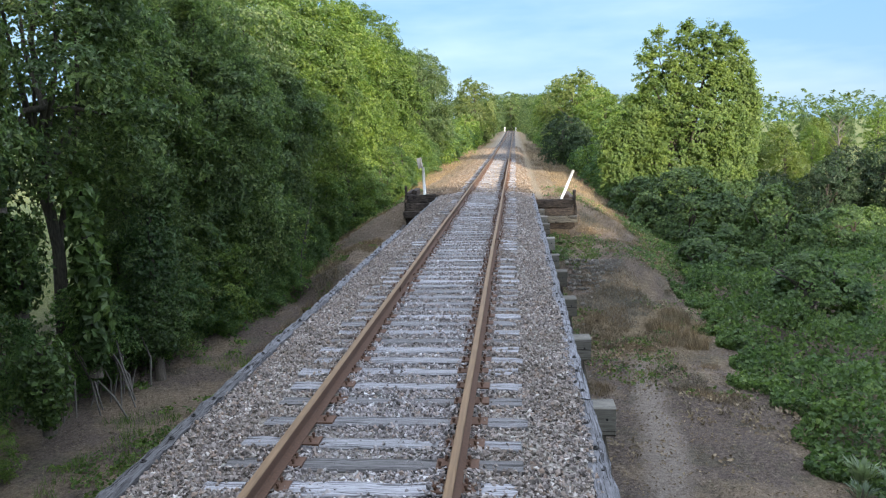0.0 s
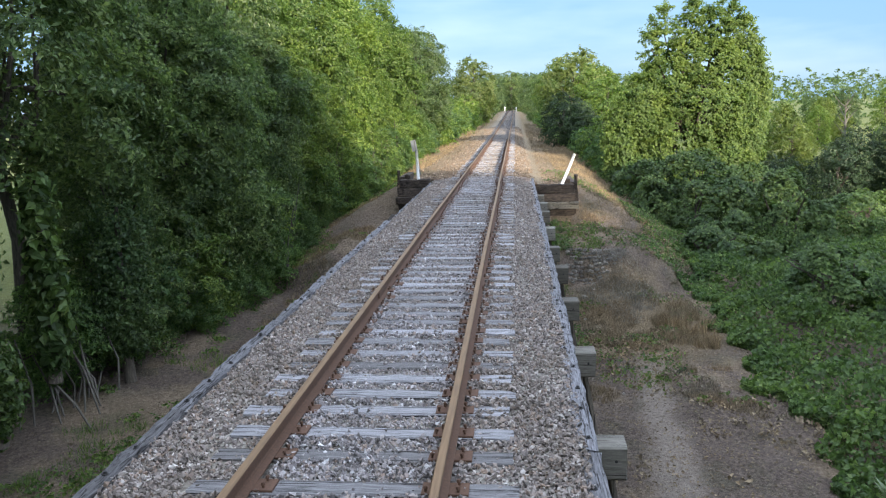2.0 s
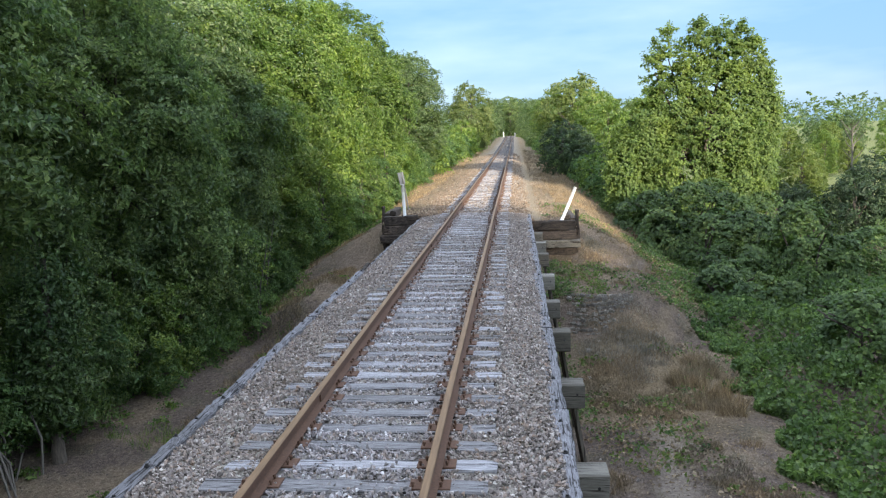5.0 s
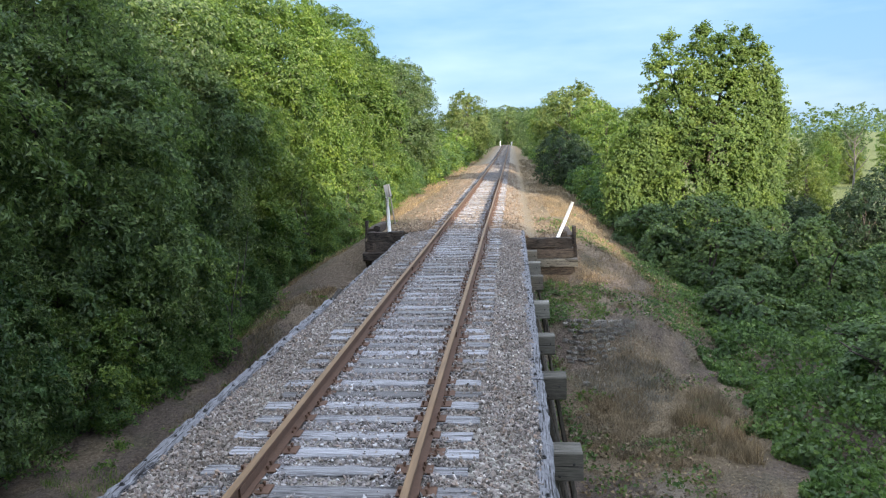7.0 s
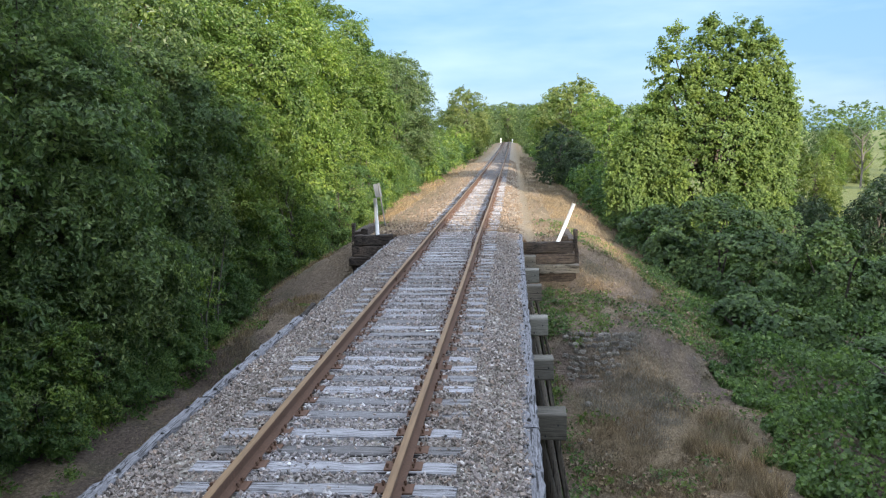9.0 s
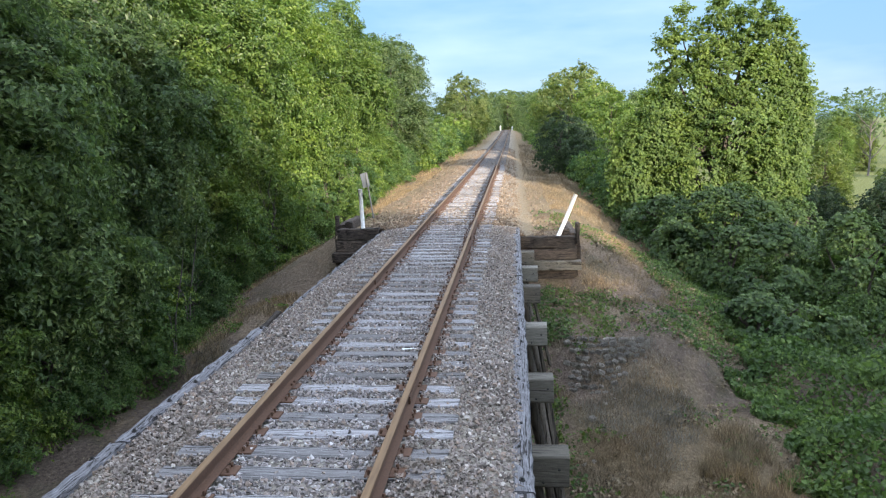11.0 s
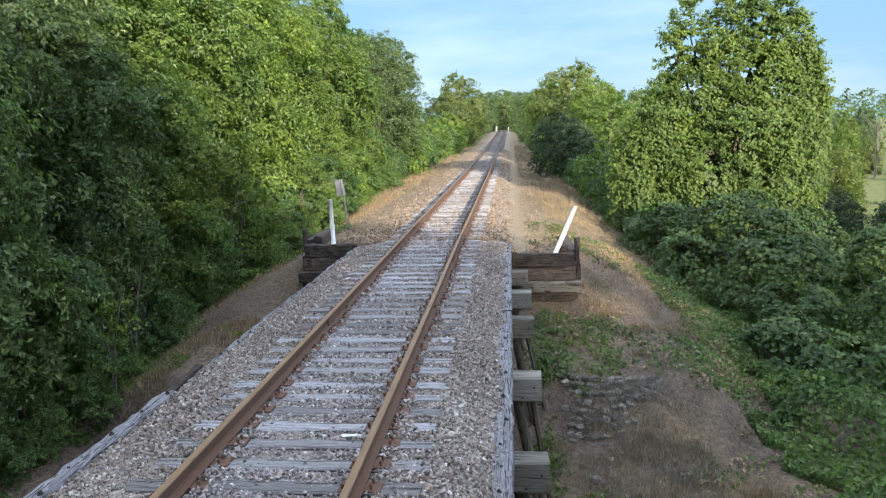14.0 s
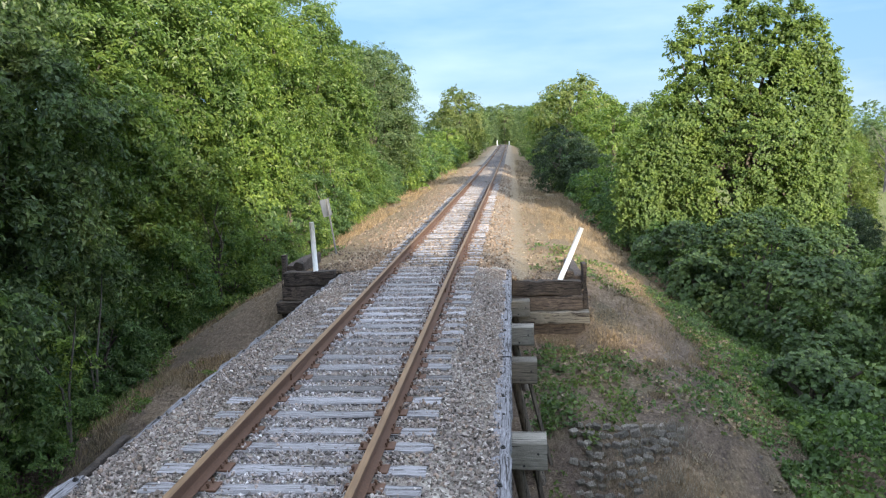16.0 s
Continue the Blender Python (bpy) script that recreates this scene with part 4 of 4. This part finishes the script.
v_ob = tree_thing("vine_covered_tree", 11.0, vine_lobes, 0.135, 112000, LEAF_HUNG, 301, "bright green tree hung with leafy vines beside the embankment", trunk=0.28, slim=0.7, spread=0.36, twig=36, droop=-0.05)
v_ob.matrix_basis = pose(12.2, 43.5, -3.8)
rs = np.random.RandomState(302)
strands = []
VL = np.array(vine_lobes)
for k in range(420):
    q = VL[rs.randint(8, len(VL))]
    a = round(rs.uniform(-math.pi, 0.0) * 2.6) / 2.6 + rs.normal(0, 0.09)
    top = q[:3] + 1.02 * np.array([math.cos(a) * q[3], math.sin(a) * q[4], rs.uniform(-0.2, 0.5) * q[5]])
    m = rs.randint(18, 46)
    drop = np.linspace(0, m * 0.075, m)
    swing = 0.12 * np.sin(drop * 2.2 + k)
    strands.append(np.stack([top[0] + swing + rs.normal(0, 0.1, m), top[1] + rs.normal(0, 0.1, m) - 0.05 * drop, np.maximum(top[2] - drop, 0.3)], 1))
at = np.concatenate(strands)
part("hanging_vines", leaf_mesh("hanging_vines", at, rs.normal(size=at.shape) * 0.22 + np.array([0.15, -0.8, 0.45]), 0.15 * (0.6 + 0.7 * rs.rand(len(at))), LEAF_HUNG, rs, 0.8), v_ob)

# ---- undergrowth to the left: a vine-clad trunk, hanging roots, a curtain of broad leaves ----
def column(name, path, wide, n, leaf, mat, seed, label, category, bare=0.0):
    """Leaves crowded round a stem that follows the path."""
    rs = np.random.RandomState(seed)
    P = np.array(path, float)
    ob = tagged(new(name), label, category)
    part("stem", mesh_of("stem", *tube_data(path, [0.16 - 0.1 * i / (len(path) - 1) for i in range(len(path))], 9), BARK, True), ob)
    u = rs.rand(n) * (len(P) - 1)
    k = np.minimum(u.astype(int), len(P) - 2)
    c = P[k] + (P[k + 1] - P[k]) * (u - k)[:, None]
    d = unit(rs.normal(size=(n, 3)) * np.array([1, 1, 0.6]))
    w = wide * (0.55 + 0.45 * np.sin(2.7 * c[:, 2] + 3.0 * np.arctan2(d[:, 1], d[:, 0])) ** 2) * np.clip((c[:, 2] - P[0, 2]) * 1.2, 0.15, 1)
    at = c + d * w[:, None] * (0.6 + 0.4 * rs.rand(n, 1)) + np.array([0, 0, bare]) * (1 - (u / (len(P) - 1))[:, None])
    part("leaves", leaf_mesh("leaves", at, d * 0.8 + rs.normal(size=(n, 3)) * 0.35 + np.array([0, 0, 0.35]), leaf * (0.6 + 0.8 * rs.rand(n)), mat, rs, 0.7), ob)
    return ob


z0 = land(-8.9, 13.6)
column("vine_clad_trunk", [(-8.8, 13.5, z0 - 0.1), (-8.85, 13.55, z0 + 0.9), (-8.9, 13.7, z0 + 2.2), (-9.0, 14.0, z0 + 4.6)], 1.0, 8500, 0.10, LEAF_VINE, 61, "slender trunk wrapped in small-leaved green creeper", "tree", 0.9)
column("vine_curtain", [(-9.1, 10.8, z0 + 1.0), (-9.1, 10.9, z0 + 2.2), (-9.15, 11.0, z0 + 3.6), (-9.3, 11.2, z0 + 5.6)], 0.5, 1700, 0.24, LEAF_VINE, 62, "curtain of broad-leaved vine hanging from a tree", "vine")
column("vine_curtain", [(-9.2, 8.9, z0 + 0.3), (-9.2, 8.9, z0 + 1.2), (-9.3, 9.0, z0 + 2.2)], 0.7, 2300, 0.14, LEAF_VINE, 63, "low tangle of green vine leaves", "vine")
column("vine_curtain", [(-10.5, 9.9, z0 + 5.2), (-10.5, 10.0, z0 + 6.2), (-10.6, 10.1, z0 + 7.6)], 0.7, 1500, 0.13, LEAF, 65, "ragged leafy vine strands against a bright meadow", "vine")
column("vine_curtain", [(-10.6, 10.4, z0 + 2.6), (-10.6, 10.5, z0 + 3.8), (-10.7, 10.6, z0 + 5.0)], 0.8, 2600, 0.14, LEAF_VINE, 66, "dense hanging creeper leaves before a bright meadow", "vine")
rr = random.Random(64)
for k in range(16):
    bx, by = -9.2 + rr.uniform(-0.7, 0.5), 11.8 + rr.uniform(-1.4, 1.2)
    hgt = rr.uniform(0.8, 2.0)
    g = land(bx, by)
    pts = [(bx + rr.uniform(0.1, 0.5), by - rr.uniform(0, 0.4), g - 0.03), (bx + rr.uniform(0, 0.35), by + rr.uniform(-.2, .2), g + hgt * 0.5), (bx - rr.uniform(0, 0.5), by + rr.uniform(-.2, .4), g + hgt)]
    tagged(part("dead_branch", mesh_of("dead_branch", *tube_data(pts, [0.02, 0.028, 0.012], 6), DEADWOOD, True)), "bare grey dead branch hanging to the soil", "branch", "dead branches under the wood")
for x, y, h in ((-7.7, 24.2, 2.6), (-8.0, 25.9, 3.0)):
    g = land(x, y)
    for s in (-1, 1):
        pts = [(x, y, g - 0.05), (x + 0.08 * s, y, g + h * 0.5), (x + 0.45 * s, y - 0.2, g + h * (1.0 if s > 0 else 0.8)), (x + 0.6 * s, y - 0.3, g + h * 1.25)]
        tagged(part("dead_branch", mesh_of("dead_branch", *tube_data(pts, [0.03, 0.026, 0.018, 0.006], 6), DEADWOOD, True)), "pale bare sapling branch before green shrubs", "branch", "dead branches under the wood")

# ---- kudzu over the low ground ----
def mound(name, lobes, n, seed, label):
    """A tangle of stems under shingled vine leaves; the lobes stand on the ground: x, y, height of the top, radii."""
    rs = np.random.RandomState(seed)
    shapes = []
    for x, y, top, rx, ry in lobes:
        low = land(x, y) - 0.3
        shapes.append((x, y, low + (top - low) * 0.42, rx, ry, (top - low) * 0.56))
    at, fc = lobed(shapes, n // 14, n, rs, 0.24, 0.06, 0.5)
    x, y, top = lobes[0][:3]
    z0 = land(x, y)
    keep = at[:, 2] > z0 - 0.2
    at, fc = at[keep], fc[keep] + np.array([0, -0.25, 0.15])
    stems = [tube_data([(x + rs.uniform(-.5, .5), y, z0 - .1), (x + rs.uniform(-.8, .8), y, z0 + (top - z0) * .5), (x + rs.uniform(-1.2, 1.2), y + rs.uniform(-.5, .5), z0 + (top - z0) * .8)], [.06, .04, .02], 6) for _ in range(6)]
    ob = tagged(new(name), label, "shrub", "vine mounds")
    part("stem", mesh_of("stem", *joined(stems), BARK), ob)
    part("leaves", leaf_mesh("leaves", at, fc, 0.125 * (0.65 + 0.7 * rs.rand(len(at))), LEAF_VINE, rs, 0.95), ob)
    return ob


mound("vine_mound", [(10.2, 35.0, 0.05, 2.2, 2.4), (8.9, 34.4, -0.5, 1.5, 1.8), (11.7, 34.6, -0.55, 1.6, 1.8), (10.6, 32.4, -0.9, 1.6, 1.6), (10.8, 30.6, -1.9, 1.4, 1.4)], 34000, 1, "large mound of broad-leaved vine over a shrub")
mound("vine_mound", [(8.6, 37.8, -0.5, 1.4, 1.8), (7.6, 38.6, -0.7, 0.9, 1.4)], 9000, 2, "low mound of broad-leaved vine on the bank")
mound("vine_mound", [(13.2, 30.6, -0.55, 1.3, 1.3), (13.7, 29.9, -1.4, 1.4, 1.3)], 15000, 3, "rounded vine mound on a stump of branches")
mound("vine_mound", [(10.6, 18.6, -1.75, 0.95, 0.95), (11.3, 18.2, -2.2, 0.9, 0.9)], 8000, 4, "small vine mound standing out of the ground cover")
mound("vine_mound", [(14.3, 40.0, -1.0, 1.9, 1.9), (15.6, 39.2, -1.9, 1.6, 1.6)], 11000, 5, "vine mound at the foot of the tall tree")
mound("vine_mound", [(17.5, 33.0, -1.9, 2.0, 1.8), (16.0, 32.0, -2.4, 1.5, 1.5)], 11000, 6, "broad low vine mound")
mound("vine_mound", [(9.4, 27.6, -2.5, 1.1, 1.3), (10.6, 27.0, -2.7, 1.3, 1.3)], 11000, 7, "spreading shoulder of broad-leaved vine below the large mound")
mound("vine_mound", [(12.2, 23.5, -2.8, 1.3, 1.2), (13.3, 23.9, -2.7, 1.2, 1.1)], 9000, 8, "low rounded swell of broad-leaved vine")


def cover_edge(y):
    return np.interp(y, [-10, 8.4, 11.5, 14.7, 20, 25.6, 33, 40], [7.9, 7.4, 7.3, 7.3, 7.6, 7.9, 8.8, 9.0])


rs = np.random.RandomState(77)
n = 220000
y = -13 + 63 * rs.rand(n) ** 0.92
x = cover_edge(y) + 0.35 * np.sin(1.3 * y) + 0.25 * np.sin(3.7 * y) + 24 * rs.rand(n) ** 1.8
zl = np.array([land(a, b) for a, b in zip(x, y)])
edge = np.clip((x - cover_edge(y)) / 1.6, 0, 1)
up = 0.18 + edge * (0.55 + 0.5 * np.sin(0.9 * x + 0.4) * np.sin(0.8 * y) + 0.22 * np.sin(2.1 * x + 1.1 * y) + 0.15 * np.sin(3.9 * y - 2.2 * x))
at = np.stack([x, y, zl + np.maximum(0.03, up - 0.6 * rs.rand(n) ** 1.5)], 1)
cover = new("vine_ground_cover", leaf_mesh("vine_ground_cover", at, rs.normal(size=(n, 3)) * 0.75 + np.array([0, -0.3, 0.7]), 0.115 * (0.6 + 0.8 * rs.rand(n)), LEAF_VINE, rs, 0.9))
tagged(cover, "dense carpet of green broad-leaved vines over the low ground", "ground cover", kind="stuff")


# ---- grass and weeds ----
def tufts(name, n, place, h, mat, seed, label, blades=9):
    rs = np.random.RandomState(seed)
    c = place(rs, n)
    c = c[:n]
    k = len(c)
    at = np.repeat(c, blades, 0)
    m = len(at)
    at[:, :2] += rs.normal(size=(m, 2)) * 0.07
    hh = h * (0.4 + 0.9 * rs.rand(m))
    tip = at + np.stack([rs.normal(0, 0.35, m) * hh, rs.normal(0, 0.35, m) * hh, hh], 1)
    wd = unit(rs.normal(size=(m, 3)) * np.array([1, 1, 0.01])) * 0.006 * (1 + hh[:, None])
    v = np.stack([at - wd, at + wd, tip], 1).reshape(-1, 3)
    f = np.arange(m * 3).reshape(-1, 3)
    return tagged(new(name, bulk_mesh(name, v, f, mat)), label, "grass", kind="stuff")


def scatter(x0, x1, y0, y1, test):
    def place(rs, n):
        x, y = rs.uniform(x0, x1, n * 6), rs.uniform(y0, y1, n * 6)
        keep = np.array([test(a, b) for a, b in zip(x, y)])
        x, y = x[keep][:n], y[keep][:n]
        return np.stack([x, y, [land(a, b) for a, b in zip(x, y)]], 1)
    return place


def clumpy(a, b, t):
    return noise.noise((a * 0.35, b * 0.35, 3.1)) + 0.5 * noise.noise((a * 1.3, b * 1.3, 7.7)) > t


tufts("dry_grass", 3200, scatter(2.8, 8.6, 11, 27, lambda a, b: clumpy(a, b, 0.2)), 0.13, STRAW, 11, "tufts of dry straw-coloured grass on bare soil")
tufts("dry_grass", 1100, scatter(3.4, 6.6, 17.5, 22.9, lambda a, b: ((a - 4.8) / 1.8) ** 2 + ((b - 21.0) / 2.2) ** 2 + 1.4 * noise.noise((a * 0.9, b * 0.9, 5.0)) < 0.75), 0.12, THATCH, 17, "grey dead stalks matted over the foot of the slope")
tufts("dry_grass", 150, scatter(4.8, 7.8, 14.5, 21.5, lambda a, b: ((a - 6.4) / 1.1) ** 2 + ((b - 18.2) / 2.2) ** 2 + 1.6 * noise.noise((a * 1.1, b * 1.1, 9.0)) < 0.6), 0.34, STRAW, 18, "taller clumps of brown dry grass beside the worn path", 30)
tufts("dry_grass", 5000, scatter(3.4, 9, 26.5, 60, lambda a, b: clumpy(a, b, -0.2)), 0.15, STRAW, 12, "dry yellow grass on the embankment slope")
tufts("dry_grass", 4000, scatter(-8.5, -3.4, 24, 60, lambda a, b: clumpy(a, b, -0.1)), 0.15, STRAW, 13, "dry yellow grass on the embankment slope")
tufts("dry_grass", 1600, scatter(-6.8, -2.7, 15, 27, lambda a, b: clumpy(a, b, -0.1)), 0.2, STRAW, 19, "withered brown grass on the shaded bank")
tufts("green_grass", 600, scatter(-9.5, -3.0, 4, 30, lambda a, b: clumpy(a, b, 0.3)), 0.2, LEAF_BRIGHT, 14, "sparse green grass on shaded soil")


tufts("dry_grass", 3000, scatter(2.6, 7.5, 40, 120, lambda a, b: clumpy(a, b, -0.2)), 0.3, STRAW, 15, "golden dry grass on the embankment's shoulder", 6)
tufts("dry_grass", 3000, scatter(-7.5, -2.6, 40, 120, lambda a, b: clumpy(a, b, -0.2)), 0.3, STRAW, 16, "golden dry grass on the embankment's shoulder", 6)


def weeds(name, n, x0, x1, y0, y1, t, seed, label, mat):
    rs = np.random.RandomState(seed)
    c = scatter(x0, x1, y0, y1, lambda a, b: clumpy(a + 40, b, t))(rs, n)
    k = 6
    at = np.repeat(c, k, 0) + rs.normal(size=(len(c) * k, 3)) * np.array([0.09, 0.09, 0.03]) + np.array([0, 0, 0.08])
    return tagged(new(name, leaf_mesh(name, at, rs.normal(size=at.shape) * 0.5 + np.array([0, -0.2, 0.8]), 0.085 * (0.6 + 0.8 * rs.rand(len(at))), mat, rs, 0.75)), label, "weeds", kind="stuff")


weeds("weeds", 330, 2.6, 9, 14, 40, 0.18, 21, "low broad-leaved weeds on the slope", LEAF_VINE)
weeds("weeds", 230, 2.35, 3.4, 16, 26.2, -0.1, 25, "rank green weeds along the foot of the trestle", LEAF_VINE)
weeds("weeds", 260, 2.5, 4.4, 19.5, 26, -0.2, 27, "yellow-green weeds above the stacked stones", LEAF_YELLOW)
weeds("weeds", 520, 3.2, 8.6, 12, 34, 0.05, 24, "yellowing low weeds on the slope", LEAF_YELLOW)
weeds("weeds", 1100, 6.2, 8.6, 23.5, 34, -0.1, 28, "creeping vine thinning out over the slope", LEAF_VINE)
weeds("weeds", 700, 3.0, 8.6, 8, 30, 0.0, 26, "withered brown weeds on the slope", STRAW)
weeds("weeds", 1500, -9.5, -3.0, 4, 34, 0.2, 22, "low weeds on the shaded soil", LEAF_BRIGHT)


def litter(n, x0, x1, y0, y1, seed):
    rs = np.random.RandomState(seed)
    x, y = rs.uniform(x0, x1, n), rs.uniform(y0, y1, n)
    at = np.stack([x, y, [land(a, b) + 0.012 for a, b in zip(x, y)]], 1)
    return tagged(new("leaf_litter", leaf_mesh("leaf_litter", at, rs.normal(size=(n, 3)) * 0.3 + np.array([0, 0, 1]), 0.06 * (0.5 + rs.rand(n)), STRAW, rs, 0.5)), "brown fallen leaves and straw strewn on the soil", "leaf litter", kind="stuff")


litter(14000, 2.4, 9, 6, 34, 31)
litter(8000, -9.6, -2.5, 4, 32, 32)

# a pale lance-leaved plant by the worn ground, and a bare snag out on the meadow
def lance_plant(x, y, n, tall, seed):
    rs = np.random.RandomState(seed)
    ob = thing("wild_plant", pose(x, y, land(x, y)), "pale grey-green plant with long lance-shaped leaves", "plant", "lance-leaved plants")
    blades = []
    for _ in range(n):
        a, lean, ln = rs.uniform(0, 6.28), rs.uniform(0.15, 0.9), tall * rs.uniform(0.5, 1.0)
        out, side = np.array([math.cos(a), math.sin(a), 0]), np.array([-math.sin(a), math.cos(a), 0])
        foot, wide = out * rs.uniform(0, 0.18) + np.array([0, 0, rs.uniform(0, 0.35) * tall]), 0.085 * ln
        mid = foot + (out * lean * 0.4 + np.array([0, 0, 0.55])) * ln
        tip = foot + (out * lean + np.array([0, 0, 0.8])) * ln
        blades.append(([foot, mid - side * wide, mid + np.array([0, 0, -0.02]), mid + side * wide, tip], [(0, 1, 2), (0, 2, 3), (1, 4, 2), (2, 4, 3)]))
    part("leaves", mesh_of("leaves", *joined(blades), LEAF_SAGE), ob)
    part("stem", mesh_of("stem", *tube_data([(0, 0, -0.03), (0.02, 0, tall * 0.3), (0.03, 0.02, tall * 0.55)], [0.02, 0.016, 0.008], 6), BARK), ob)


for x, y, n, tall in ((7.62, 7.5, 90, 0.5), (8.0, 7.2, 60, 0.42), (7.4, 7.0, 45, 0.35)):
    lance_plant(x, y, n, tall, int(x * 100))
snag = thing("dead_tree", pose(40.5, 92, land(40.5, 92)), "pale bare dead tree standing beyond the meadow", "tree")
rr = random.Random(77)
limbs = [tube_data([(0, 0, -0.2), (0.1, 0, 2.2), (0.0, 0.1, 4.4), (0.2, 0.1, 6.2)], [0.12, 0.1, 0.07, 0.02], 8)]
for k in range(11):
    z, a, ln = 1.6 + 0.38 * k, 2.4 * k, rr.uniform(0.9, 1.9)
    limbs.append(tube_data([(0.05, 0.05, z), (0.5 * ln * math.cos(a), 0.5 * ln * math.sin(a), z + 0.5 * ln), (ln * math.cos(a), ln * math.sin(a), z + 1.2 * ln)], [0.07, 0.05, 0.015], 5))
part("trunk", mesh_of("trunk", *joined(limbs), DEADWOOD, True), snag)

# edge of broken rubble across the slope, and loose cobbles
rr = random.Random(91)
rock_meshes = []
for k in range(6):
    v = rock_variant(np.random.RandomState(500 + k))
    rock_meshes.append(mesh_of("rubble_stone", v, [tuple(int(i) for i in f) for f in CUBE], RUBBLE))
for row in range(9):
    x = 3.15 + rr.uniform(0, 0.15)
    while x < 5.3 - 0.13 * row:
        s = rr.uniform(0.05, 0.1)
        y = 22.62 - 0.145 * row + 0.05 * math.sin(3 * x)
        if rr.random() < 1.0 - 0.03 * row:
            m = pose(x, y, land(x, y) + s * 0.3, rr.uniform(-25, 25), rr.uniform(-20, 20), rr.uniform(-35, 35)) @ Matrix.Diagonal((s * 1.15, s * 0.9, s * 1.15, 1))
            tagged(part("rubble_stone", rock_meshes[rr.randrange(6)], None, m), "pale grey stone bedded in a row across the slope", "stone", "stacked stones of the slope")
        x += s * 1.9 + rr.uniform(0.0, 0.04)
for k in range(26):
    x, y, s = rr.uniform(3.2, 7.5), rr.uniform(12, 26), rr.uniform(0.03, 0.07)
    tagged(part("rubble_stone", rock_meshes[k % 6], None, pose(x, y, land(x, y) + s * 0.25, rr.uniform(0, 30), rr.uniform(0, 30), rr.uniform(0, 360)) @ Matrix.Scale(s, 4)), "pale broken rubble stone half sunk in the soil", "stone", "rubble on the slope")
x, y = 3.59, 20.3
tagged(part("rubble_stone", rock_meshes[0], None, pose(x, y, land(x, y) + 0.03, 10, 5, 40) @ Matrix.Scale(0.09, 4)), "single whitish stone lying on bare soil", "stone", "rubble on the slope")

# ---- far woods ----
rs = np.random.RandomState(5)
lobes = []
for k in range(420):
    d, a = rs.uniform(210, 900), rs.uniform(-0.2, 1.0)
    x, y = d * math.sin(a), d * math.cos(a)
    if abs(x) < 14 + 0.02 * y and y < 300 or (8 < x < 60 and y < 110):
        continue
    s = rs.uniform(3, 5) * (1 + d / 700)
    lobes.append((x, y, -4 + s * 0.7 + 0.011 * d, s, s, s * 1.1))
at, fc = lobed(lobes, 11000, 176000, rs, 1.3, 0.15)
tagged(new("far_woods", leaf_mesh("far_woods", at, fc, 0.75 * (0.6 + 0.8 * rs.rand(len(at))), LEAF, rs, 0.8)), "distant green woods along the horizon", "woods", kind="stuff")
